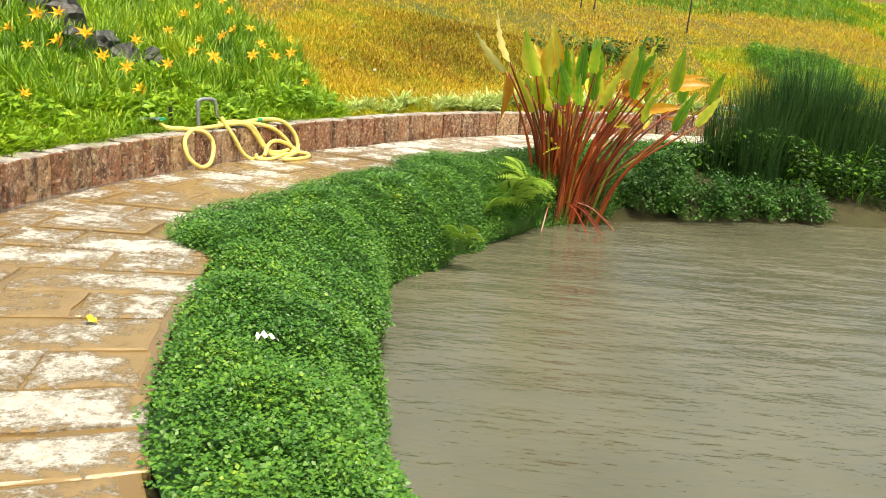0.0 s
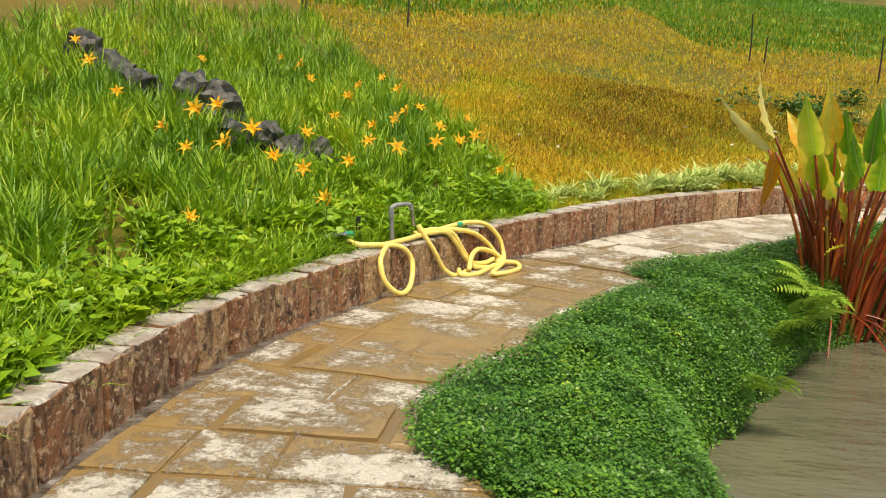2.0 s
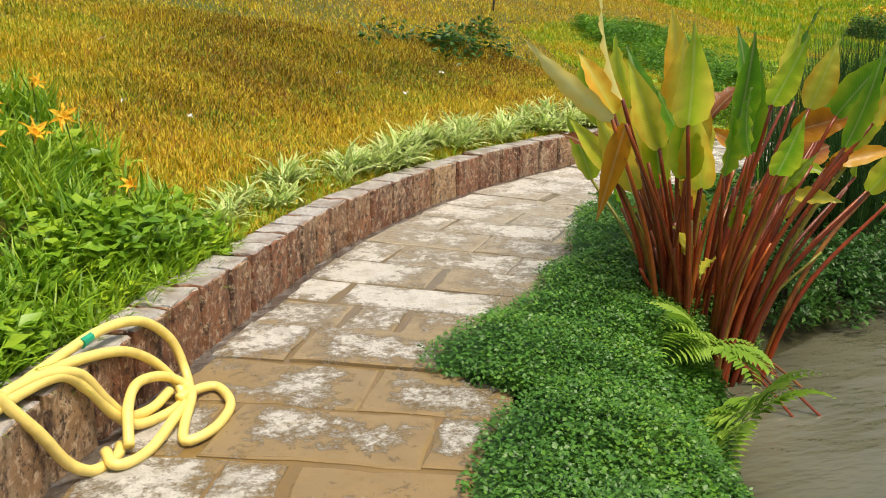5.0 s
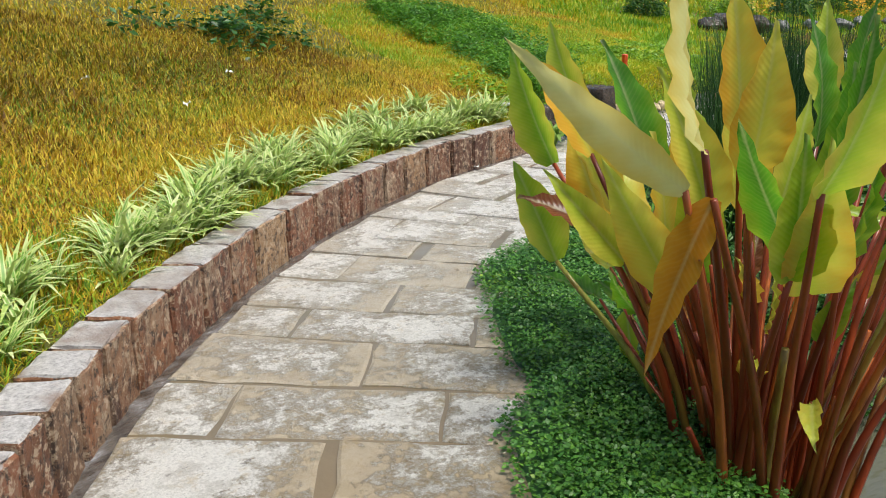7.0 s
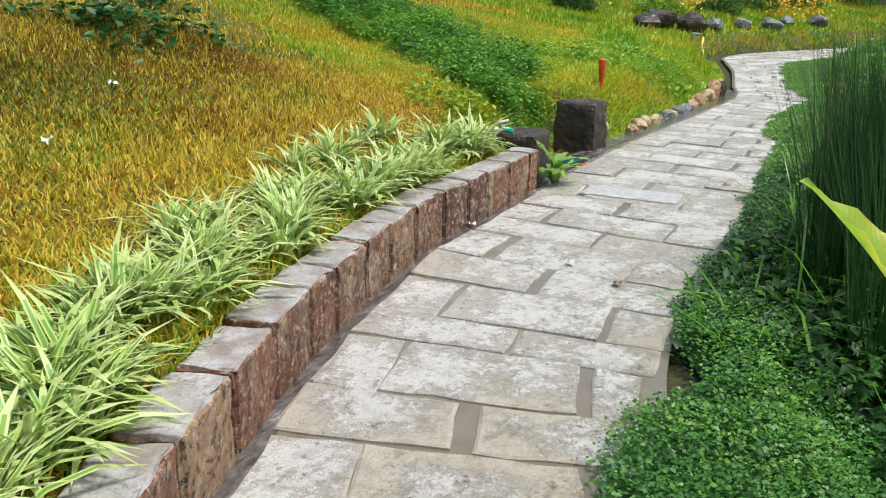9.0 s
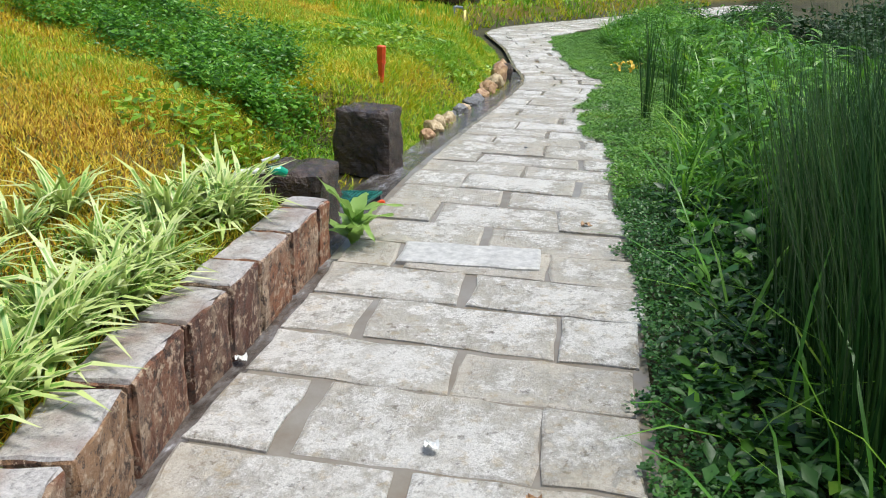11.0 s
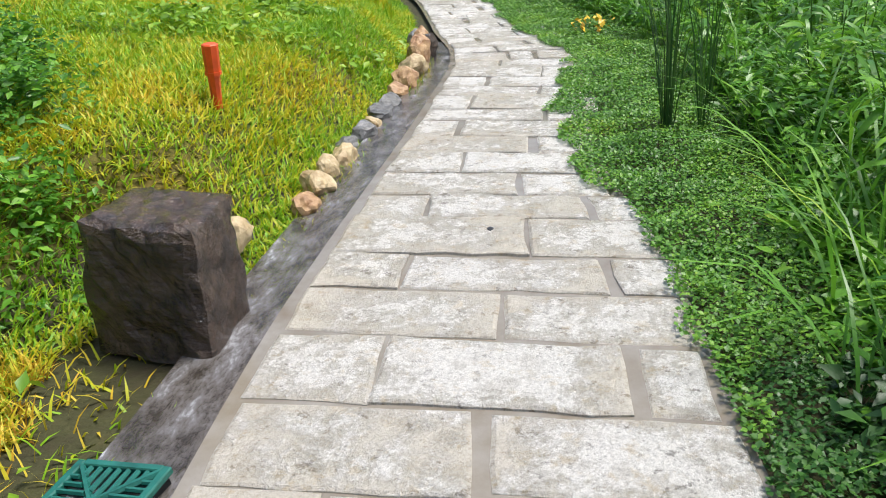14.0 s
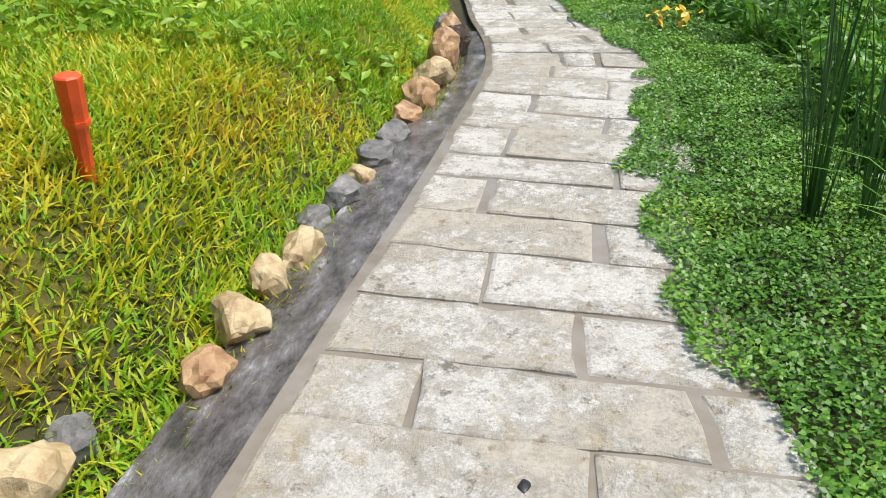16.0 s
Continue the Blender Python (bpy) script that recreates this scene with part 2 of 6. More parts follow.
M = {
    "paver": paver_material(), "mud": mud_material(), "block_side": block_side_material(), "block_top": block_top_material(),
    "dark_stone": dark_stone_material(), "pond": pond_material(), "stream": stream_material(), "soil": soil_material(),
    "tan_rock": rock_material("tan_rock", (0.30, 0.19, 0.08), (0.66, 0.53, 0.32)),
    "grey_rock": rock_material("grey_rock", (0.05, 0.05, 0.05), (0.27, 0.26, 0.25)),
    "meadow_rock": rock_material("meadow_rock", (0.008, 0.008, 0.009), (0.085, 0.085, 0.088)),
    "rust_rock": rock_material("rust_rock", (0.22, 0.10, 0.04), (0.58, 0.38, 0.20)),
    "lawn": mix_material("lawn_blades", [(0.0, (0.05, 0.105, 0.008)), (0.18, (0.19, 0.25, 0.012)), (0.36, (0.50, 0.44, 0.025)), (0.54, (0.78, 0.60, 0.06)), (0.70, (0.64, 0.38, 0.022)), (0.85, (0.20, 0.085, 0.010)), (1.0, (0.76, 0.50, 0.04))], 0.8, 0.42, 0.6),
    "lawn_green": mix_material("green_lawn_blades", [(0.0, (0.080, 0.23, 0.010)), (0.4, (0.23, 0.44, 0.014)), (0.7, (0.55, 0.52, 0.02)), (1.0, (0.72, 0.42, 0.025))], 0.8, 0.55, 0.5),
    "meadow": mix_material("meadow_blades", [(0.0, (0.045, 0.13, 0.013)), (0.38, (0.14, 0.31, 0.024)), (0.7, (0.33, 0.49, 0.034)), (1.0, (0.62, 0.62, 0.07))], 0.9, 0.55, 0.45),
    "lawn_brown": mix_material("brown_lawn_blades", [(0.0, (0.035, 0.065, 0.006)), (0.3, (0.12, 0.13, 0.010)), (0.55, (0.32, 0.19, 0.016)), (0.8, (0.13, 0.055, 0.008)), (1.0, (0.42, 0.26, 0.022))], 1.4, 0.4, 0.6),
    "herb": mix_material("herb_leaves", [(0.0, (0.08, 0.20, 0.014)), (0.5, (0.22, 0.40, 0.024)), (1.0, (0.46, 0.58, 0.04))], 1.1, 0.45, 0.4),
    "cover": mix_material("ground_cover_leaves", [(0.0, (0.030, 0.105, 0.018)), (0.5, (0.070, 0.205, 0.028)), (0.85, (0.14, 0.31, 0.032)), (1.0, (0.34, 0.45, 0.04))], 2.2, 0.4, 0.42, 0.22),
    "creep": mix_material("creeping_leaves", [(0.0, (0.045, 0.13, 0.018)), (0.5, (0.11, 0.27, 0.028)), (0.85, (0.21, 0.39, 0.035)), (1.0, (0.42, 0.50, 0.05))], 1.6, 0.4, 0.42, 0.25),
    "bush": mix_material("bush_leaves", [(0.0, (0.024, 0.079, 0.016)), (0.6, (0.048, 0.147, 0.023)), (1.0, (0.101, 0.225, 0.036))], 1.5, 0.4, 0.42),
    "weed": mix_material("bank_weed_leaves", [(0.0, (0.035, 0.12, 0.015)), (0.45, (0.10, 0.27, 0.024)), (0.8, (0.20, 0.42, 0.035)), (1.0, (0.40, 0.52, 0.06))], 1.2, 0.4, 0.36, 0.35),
    # a darker leaf colour that paints in the shade under and between plants
    "shaded_leaf": mix_material("shaded_leaves", [(0.0, (0.012, 0.045, 0.010)), (0.5, (0.030, 0.095, 0.016)), (0.85, (0.07, 0.18, 0.024)), (1.0, (0.18, 0.32, 0.045))], 1.2, 0.35, 0.42, 0.2),
    "reed": mix_material("reed_stems", [(0.0, (0.014, 0.050, 0.013)), (0.6, (0.034, 0.100, 0.022)), (1.0, (0.10, 0.20, 0.04))], 1.2, 0.3, 0.5, 0.2),
    "tree": mix_material("far_tree_leaves", [(0.0, (0.012, 0.035, 0.012)), (0.6, (0.03, 0.075, 0.02)), (1.0, (0.07, 0.13, 0.03))], 0.4, 0.5, 0.5),
    "bark": plain_material("bark", (0.08, 0.06, 0.04), 0.8, 0.4, 12, 0.6),
    "hose": plain_material("yellow_hose", (0.84, 0.66, 0.20), 0.33, 0.12, 20, 0.1),
    "grey_pipe": plain_material("grey_pipe", (0.22, 0.24, 0.26), 0.35, 0.15, 20, 0.1),
    "chrome": plain_material("chrome", (0.70, 0.70, 0.68), 0.22, 0.1, 20, 0.05, 1.0),
    "white_plastic": plain_material("white_plastic", (0.72, 0.72, 0.70), 0.35, 0.08, 20, 0.1),
    "green_plastic": plain_material("green_plastic", (0.01, 0.32, 0.19), 0.35, 0.15, 20, 0.1),
    "grate": plain_material("grate_green", (0.02, 0.13, 0.10), 0.2, 0.3, 14, 0.2),
    "black_plastic": plain_material("black_plastic", (0.015, 0.016, 0.016), 0.4, 0.3, 20, 0.2),
    "orange_paint": plain_material("orange_paint", (0.72, 0.085, 0.012), 0.45, 0.18, 14, 0.2),
    "brown_leaf": plain_material("dead_leaf", (0.17, 0.06, 0.025), 0.6, 0.4, 12, 0.4),
    "stick": plain_material("dark_stick", (0.045, 0.035, 0.028), 0.8, 0.3, 14, 0.5),
}


# ---- small tools ----
def part(name, bm, material, parent=None, label="", smooth=False):
    """Links a bmesh as one mesh object under a thing or a part."""
    me = bpy.data.meshes.new(name)
    bm.to_mesh(me)
    bm.free()
    for m in material if isinstance(material, (list, tuple)) else [material]:
        me.materials.append(m)
    if smooth:
        me.shade_smooth()
    ob = new(name, me)
    ob.parent = parent
    return tagged(ob, label)


def mesh_of(name, verts, faces, material, smooth=False):
    """An object from arrays: verts (n, 3), faces (m, k) of one k."""
    verts, faces = np.asarray(verts, np.float32), np.asarray(faces, np.int32)
    me = bpy.data.meshes.new(name)
    me.vertices.add(len(verts))
    me.vertices.foreach_set("co", verts.ravel())
    k = faces.shape[1]
    me.loops.add(faces.size)
    me.loops.foreach_set("vertex_index", faces.ravel())
    me.polygons.add(len(faces))
    me.polygons.foreach_set("loop_start", np.arange(0, faces.size, k, dtype=np.int32))
    me.polygons.foreach_set("loop_total", np.full(len(faces), k, np.int32))
    me.update(calc_edges=True)
    me.materials.append(material)
    if smooth:
        me.shade_smooth()
    return new(name, me)


RNG = np.random.default_rng(7)


def smooth_line(points, step=0.05):
    """A Catmull-Rom line through the points, resampled at even steps."""
    p = np.array(points, float)
    q = np.vstack([2 * p[0] - p[1], p, 2 * p[-1] - p[-2]])
    out = []
    for i in range(1, len(q) - 2):
        t = np.linspace(0, 1, 24, endpoint=False)[:, None]
        a, b, c, d = q[i - 1], q[i], q[i + 1], q[i + 2]
        out.append(0.5 * (2 * b + (c - a) * t + (2 * a - 5 * b + 4 * c - d) * t ** 2 + (3 * b - a - 3 * c + d) * t ** 3))
    out = np.vstack(out + [p[-1:]])
    s = np.r_[0, np.cumsum(np.linalg.norm(np.diff(out, axis=0), axis=1))]
    n = max(2, int(s[-1] / step))
    u = np.linspace(0, s[-1], n + 1)
    return np.stack([np.interp(u, s, out[:, k]) for k in range(out.shape[1])], 1)


def resample(line, n):
    s = np.r_[0, np.cumsum(np.linalg.norm(np.diff(line, axis=0), axis=1))]
    u = np.linspace(0, s[-1], n)
    return np.stack([np.interp(u, s, line[:, k]) for k in range(line.shape[1])], 1)


def side_of(points, line):
    """Signed distance of points (n, 2) from a line: plus on its left; and the index of the nearest place."""
    dist, near = np.full(len(points), 1e9), np.zeros(len(points), int)
    for i in range(0, len(points), 20000):
        d = ((points[i:i + 20000, None, :] - line[None, :, :]) ** 2).sum(2)
        near[i:i + 20000] = d.argmin(1)
        dist[i:i + 20000] = np.sqrt(d.min(1))
    j = np.clip(near, 1, len(line) - 2)
    tangent = line[j + 1] - line[j - 1]
    rel = points - line[j]
    return dist * np.sign(tangent[:, 0] * rel[:, 1] - tangent[:, 1] * rel[:, 0]), near


def inside(points, poly):
    """Which of the points (n, 2) lie in the polygon."""
    x, y = points[:, 0], points[:, 1]
    hit = np.zeros(len(points), bool)
    for (x0, y0), (x1, y1) in zip(poly, np.roll(poly, -1, axis=0)):
        cross = (y0 > y) != (y1 > y)
        with np.errstate(divide="ignore", invalid="ignore"):
            hit ^= cross & (x < (x1 - x0) * (y - y0) / (y1 - y0) + x0)
    return hit


def smoothstep(a, b, x):
    t = np.clip((x - a) / (b - a), 0, 1)
    return t * t * (3 - 2 * t)


def wave(x, y, scale, seed=0.0):
    """A cheap smooth unevenness between about -1 and 1."""
    x, y = x * scale, y * scale
    return (np.sin(x * 1.3 + 2.1 * np.sin(y * 0.7 + seed) + seed) + np.sin(y * 1.7 + 1.7 * np.sin(x * 0.9 + seed * 2)) + np.sin((x + y) * 2.3 + seed * 3) * 0.5) / 2.5


def turns(yaw, pitch, roll):
    """Rotation matrices Rz(yaw) Rx(pitch) Ry(roll), one for each entry."""
    cy, sy, cp, sp, cr, sr = np.cos(yaw), np.sin(yaw), np.cos(pitch), np.sin(pitch), np.cos(roll), np.sin(roll)
    n = len(yaw)
    z, o = np.zeros(n), np.ones(n)
    rz = np.stack([cy, -sy, z, sy, cy, z, z, z, o], 1).reshape(n, 3, 3)
    rx = np.stack([o, z, z, z, cp, -sp, z, sp, cp], 1).reshape(n, 3, 3)
    ry = np.stack([cr, z, sr, z, o, z, -sr, z, cr], 1).reshape(n, 3, 3)
    return rz @ rx @ ry


def scatter(shape, places, rot, scale):
    """Copies of a small shape (verts, faces) at places (n, 3), turned and scaled: verts and faces of all of them."""
    v, f = np.asarray(shape[0], float), np.asarray(shape[1], int)
    n = len(places)
    scale = np.asarray(scale, float)
    scale = scale[:, None, None] if scale.ndim == 1 else scale[:, None, :]
    pts = np.einsum("nij,nkj->nki", rot, v[None] * scale) + np.asarray(places)[:, None, :]
    faces = f[None] + (np.arange(n) * len(v))[:, None, None]
    return pts.reshape(-1, 3), faces.reshape(-1, f.shape[1])


# a leaf or blade lies along +y from its root at the origin, its upper side to +z
TUFT = ([(-0.5, 0, 0), (0.5, 0, 0), (0, 1, 0.0)], [(0, 1, 2)])
BLADE = ([(-0.5, 0, 0), (0.5, 0, 0), (0.42, 0.55, -0.02), (-0.42, 0.55, -0.02), (0.0, 1.0, -0.22)], [(0, 1, 2), (0, 2, 3), (3, 2, 4)])
ARCH = ([(-0.35, 0, 0), (0.35, 0, 0), (0.5, 0.38, -0.02), (-0.5, 0.38, -0.02), (0.42, 0.72, -0.16), (-0.42, 0.72, -0.16), (0, 0.98, -0.45)],
        [(0, 1, 2), (0, 2, 3), (3, 2, 4), (3, 4, 5), (5, 4, 6)])
LEAF = ([(0, 0, 0), (0.5, 0.45, 0.08), (0, 1, -0.05), (-0.5, 0.45, 0.08), (0, 0.5, 0)], [(0, 1, 4), (1, 2, 4), (4, 2, 3), (0, 4, 3)])
SPRIG = ([(0, 0, 0), (0.5, 0.5, 0.06), (0, 1, 0), (-0.5, 0.5, 0.06)], [(0, 1, 2), (0, 2, 3)])


def stuff(name, shape, places, rot, scale, material, label, category):
    v, f = scatter(shape, places, rot, scale)
    return tagged(mesh_of(name, v, f, material), label, category, kind="stuff")


# ---- plan: the line of the wall and gutter, and the other edge of the paving ----
LEFT = smooth_line([(0.9, -2.0), (-0.3, -0.8), (-1.2, 0.4), (-1.9, 1.8), (-2.32, 3.1), (-2.52, 4.2), (-2.6, 5.0), (-2.58, 5.8), (-2.48, 6.4), (-2.27, 7.12), (-1.9, 8.2),
                    (-1.26, 9.48), (-0.42, 10.93), (0.0, 11.47), (0.68, 12.24), (1.27, 12.77), (1.89, 13.25), (2.97, 13.94), (3.56, 14.2), (4.63, 14.66), (5.4, 14.99), (6.21, 15.32),
                    (6.85, 15.56), (8.03, 15.95), (9.12, 16.3), (10.19, 16.66), (11.3, 17.05), (12.1, 17.45), (13.0, 18.05), (13.74, 18.5), (15.5, 19.6), (17.2, 20.8), (18.6, 21.7),
                    (20.5, 22.1), (24, 21.9), (30, 21.5), (38, 21.2)])
RIGHT = smooth_line([(3.4, -0.6), (2.2, -0.1), (1.2, 0.4), (0.55, 1.1), (0.05, 1.75), (-0.28, 2.25), (-0.49, 2.72), (-0.66, 3.37), (-0.78, 3.9), (-0.92, 4.75), (-0.98, 5.6), (-0.88, 6.5),
                     (-0.62, 7.5), (-0.2, 8.4), (0.32, 9.3), (0.95, 10.2), (1.6, 11.05), (2.3, 11.75), (2.95, 12.2), (3.7, 12.56), (4.56, 12.93), (5.43, 13.3), (6.0, 13.57), (6.53, 13.83),
                     (7.31, 14.15), (8.12, 14.55), (8.9, 14.95), (9.5, 15.2), (10.3, 15.5), (11.2, 15.75), (12.3, 16.2), (13.4, 17.0), (14.6, 17.75), (15.9, 18.5), (17.4, 19.3), (18.8, 19.85),
                     (20.6, 20.2), (24, 20.1), (30, 19.7), (38, 19.4)])
WALL_END = int(np.argmin(((LEFT - (4.75, 14.72)) ** 2).sum(1)))
SHORE = smooth_line([(5.5, 0.2), (3.4, 0.8), (1.9, 1.4), (0.8, 2.2), (0.3, 3.0), (0.15, 3.8), (0.0, 4.9), (-0.2, 6.4), (0.2, 7.2), (0.65, 8.2), (0.95, 8.85), (1.4, 9.35), (2.35, 9.65), (3.2, 9.95),
                     (4.2, 10.2), (5.6, 10.4), (8.0, 10.7), (11, 11.7), (14.0, 12.9), (16.6, 14.2), (20, 16.2), (30, 17.0), (60, 17.0)])
POND_Z = -0.6


def land(x, y):
    """Height of the ground."""
    p = np.stack([x, y], 1)
    dl, nl = side_of(p, LEFT[::2])
    dr, nr = side_of(p, RIGHT[::2])
    ds, ns = side_of(p, SHORE[::2])
    s = nl * 2
    walled = 1 - smooth_along(s)
    bank = 0.27 * smoothstep(0.06, 0.2, dl) + 0.25 * np.clip(dl - 0.2, 0, 5) + 0.31 * np.clip(dl - 5.2, 0, 45)
    late = 0.45 * (1 - smoothstep(6.7, 7.5, x))
    gutter = -0.07 * smoothstep(0.02, 0.1, dl) + 0.5 * smoothstep(0.32, 0.95, dl - late) + 0.16 * np.clip(dl - 0.9 - late, 0, 3) + 0.24 * np.clip(dl - 3.9, 0, 40)
    h = walled * bank + (1 - walled) * gutter + 0.04 * wave(x, y, 1.1) * smoothstep(0.4, 1.5, dl)
    low = np.where(ds < 0, POND_Z - 0.06 - 0.5 * smoothstep(0.0, 1.2, -ds), 0)
    span = np.clip(-dr, 0, None) / (np.clip(-dr, 0, None) + np.clip(ds, 0, None) + 1e-6)
    slope = -0.05 + (POND_Z + 0.02) * smoothstep(0.15, 1.0, span)
    right = np.where(ds < 0, low, slope)
    path = -0.075
    return np.where(dl > 0, np.maximum(h, -0.14) - 0.075 * (1 - smoothstep(0.0, 0.1, dl)), np.where(dr > 0, path, right))


def smooth_along(s):
    """0 along the wall, 1 past its end, where the gutter begins."""
    return smoothstep(WALL_END - 5, WALL_END + 8, s)


# ---- ground: one sheet ----
def spread(lo, hi, step, far):
    core = np.arange(lo, hi + step / 2, step)
    grow = np.cumsum(step * 1.35 ** np.arange(1, 30))
    grow = grow[grow < far]
    return np.r_[lo - grow[::-1], core, hi + grow]


gx, gy = spread(-9, 26, 0.14, 400), spread(-3, 26, 0.14, 400)
X, Y = np.meshgrid(gx, gy)
Z = land(X.ravel(), Y.ravel())
nx, ny = len(gx), len(gy)
i, j = np.meshgrid(np.arange(nx - 1), np.arange(ny - 1))
a = (j * nx + i).ravel()
ground = mesh_of("ground", np.stack([X.ravel(), Y.ravel(), Z], 1), np.stack([a, a + 1, a + nx + 1, a + nx], 1), M["soil"], True)
tagged(ground, "dark wet soil under grass and weeds", "ground", kind="structure")
GRID = Z.reshape(ny, nx)


LINES = {}


def known(line):
    """The signed distance from a line and the nearest place on it, over the ground's grid."""
    key = id(line)
    if key not in LINES:
        d, near = side_of(np.stack([X.ravel(), Y.ravel()], 1), line[::2])
        LINES[key] = (d.reshape(ny, nx), near.reshape(ny, nx) * 2)
    return LINES[key]


def beside(p, line):
    """Like side_of, for many places, from the grid."""
    grid, near = known(line)
    i = np.clip(np.searchsorted(gx, p[:, 0]) - 1, 0, nx - 2)
    j = np.clip(np.searchsorted(gy, p[:, 1]) - 1, 0, ny - 2)
    u, v = (p[:, 0] - gx[i]) / (gx[i + 1] - gx[i]), (p[:, 1] - gy[j]) / (gy[j + 1] - gy[j])
    return grid[j, i] * (1 - u) * (1 - v) + grid[j, i + 1] * u * (1 - v) + grid[j + 1, i] * (1 - u) * v + grid[j + 1, i + 1] * u * v, near[j, i]


def height(x, y):
    """Height of the ground sheet at places (arrays)."""
    i = np.clip(np.searchsorted(gx, x) - 1, 0, nx - 2)
    j = np.clip(np.searchsorted(gy, y) - 1, 0, ny - 2)
    u, v = (x - gx[i]) / (gx[i + 1] - gx[i]), (y - gy[j]) / (gy[j + 1] - gy[j])
    return GRID[j, i] * (1 - u) * (1 - v) + GRID[j, i + 1] * u * (1 - v) + GRID[j + 1, i] * (1 - u) * v + GRID[j + 1, i + 1] * u * v


def strip(name, a, b, z, material, label, category, n=400):
    a, b = resample(a, n), resample(b, n)
    v = np.vstack([np.c_[a, np.full(n, z)], np.c_[b, np.full(n, z)]])
    k = np.arange(n - 1)
    return tagged(mesh_of(name, v, np.stack([k, k + n, k + n + 1, k + 1], 1), material), label, category, kind="structure")


path_bed = strip("path", LEFT, RIGHT, -0.008, M["mud"], "wet silt between pale granite paving stones", "path")
water = mesh_of("water", [(-1.5, -12, POND_Z), (70, -12, POND_Z), (70, 19.3, POND_Z), (-1.5, 19.3, POND_Z)], [(0, 1, 2, 3)], M["pond"])
tagged(water, "murky green-brown pond water with small ripples", "pond", kind="structure")

# ---- shapes that several things share ----
def tube(points, radius, sides=8, closed=False):
    """A round tube along points; radius is one number or one for each point. Returns a bmesh."""
    p = np.array(points, float)
    n = len(p)
    r = np.broadcast_to(np.asarray(radius, float), (n,))
    t = np.gradient(p, axis=0)
    t /= np.linalg.norm(t, axis=1)[:, None] + 1e-9
    up = np.array([0.0, 0.0, 1.0]) if abs(t[0, 2]) < 0.9 else np.array([1.0, 0.0, 0.0])
    bm = bmesh.new()
    rings = []
    for k in range(n):
        side = np.cross(t[k], up)
        side /= np.linalg.norm(side) + 1e-9
        up = np.cross(side, t[k])
        rings.append([bm.verts.new(p[k] + r[k] * (math.cos(a) * side + math.sin(a) * up)) for a in np.arange(sides) * 2 * math.pi / sides])
    for k in range(n - 1):
        for q in range(sides):
            bm.faces.new((rings[k][q], rings[k][(q + 1) % sides], rings[k + 1][(q + 1) % sides], rings[k + 1][q]))
    bm.faces.new(rings[0][::-1])
    bm.faces.new(rings[-1])
    return bm


def paddle(length, width, bend=0.3, fold=0.25, tip=1.0, rows=9, curl=0.0, sharp=0.85):
    """A broad leaf along +y from the origin, folded along its midrib, bending down towards its tip. Returns a bmesh."""
    bm = bmesh.new()
    grid = []
    for k in range(rows + 1):
        t = k / rows
        w = width * 0.5 * (math.sin(math.pi * min(1, t * 0.93 + 0.05) ** (0.75 * tip)) ** sharp + 0.02)
        y, z = length * (t - 0.12 * bend * t * t), -bend * length * t * t
        row = []
        for q, u in enumerate((-1, -0.5, 0, 0.5, 1)):
            ripple = 0.012 * math.sin(k * 2.1 + q) * abs(u)
            row.append(bm.verts.new((u * w, y, z + abs(u) * w * fold + ripple + curl * u * w * t)))
        grid.append(row)
    for k in range(rows):
        for q in range(4):
            bm.faces.new((grid[k][q], grid[k][q + 1], grid[k + 1][q + 1], grid[k + 1][q]))
    return bm


def boulder(size, seed, rough=0.22, cuts=2):
    """An angular weathered stone standing on z = 0. Returns a bmesh."""
    rng = np.random.default_rng(seed)
    bm = bmesh.new()
    bmesh.ops.create_icosphere(bm, subdivisions=3, radius=0.5)
    planes = [(Vector(rng.normal(0, 1, 3)).normalized(), rng.uniform(0.28, 0.44)) for _ in range(11)]
    for v in bm.verts:
        for nrm, d in planes:
            over = v.co.dot(nrm) - d
            if over > 0:
                v.co -= nrm * over * 0.9
        v.co *= 1 + rough * 0.3 * noise.noise(v.co * 5 + Vector((seed, 0, 0)))
    bmesh.ops.scale(bm, vec=size, verts=bm.verts)
    low = min(v.co.z for v in bm.verts)
    bmesh.ops.translate(bm, vec=(0, 0, -low), verts=bm.verts)
    return bm


def random_in(box, n):
    return np.stack([RNG.uniform(box[0], box[1], n), RNG.uniform(box[2], box[3], n)], 1)


def on_ground(p, lift=0.0):
    return np.c_[p, height(p[:, 0], p[:, 1]) + lift]


# ---- lawn, meadow and herbs on the slope above the wall ----
MEADOW = np.array([(-1.0, 10.05), (-1.55, 10.9), (-2.2, 12.3), (-3.2, 13.6), (-4.6, 15.8), (-7.3, 19.8), (-14, 22), (-14, -6), (0.6, -6), (1.2, -2.0), (-1.2, 0.4), (-2.5, 4.2), (-2.3, 7.1), (-1.3, 9.5)])
DARK_BAND = np.array([(6.3, 21.5), (6.45, 18.6), (6.05, 17.2), (6.0, 16.35), (6.7, 16.5), (7.3, 17.0), (7.9, 18.0), (8.2, 19.4), (8.6, 21.8)])


def lawn_points(box, n, least=0.2, lot=20.0):
    p = random_in(box, n)
    d, near = beside(p, LEFT)
    first = least + 0.16 * smooth_along(near)
    return p[(d > first) & (d < lot) & ~inside(p, MEADOW)]


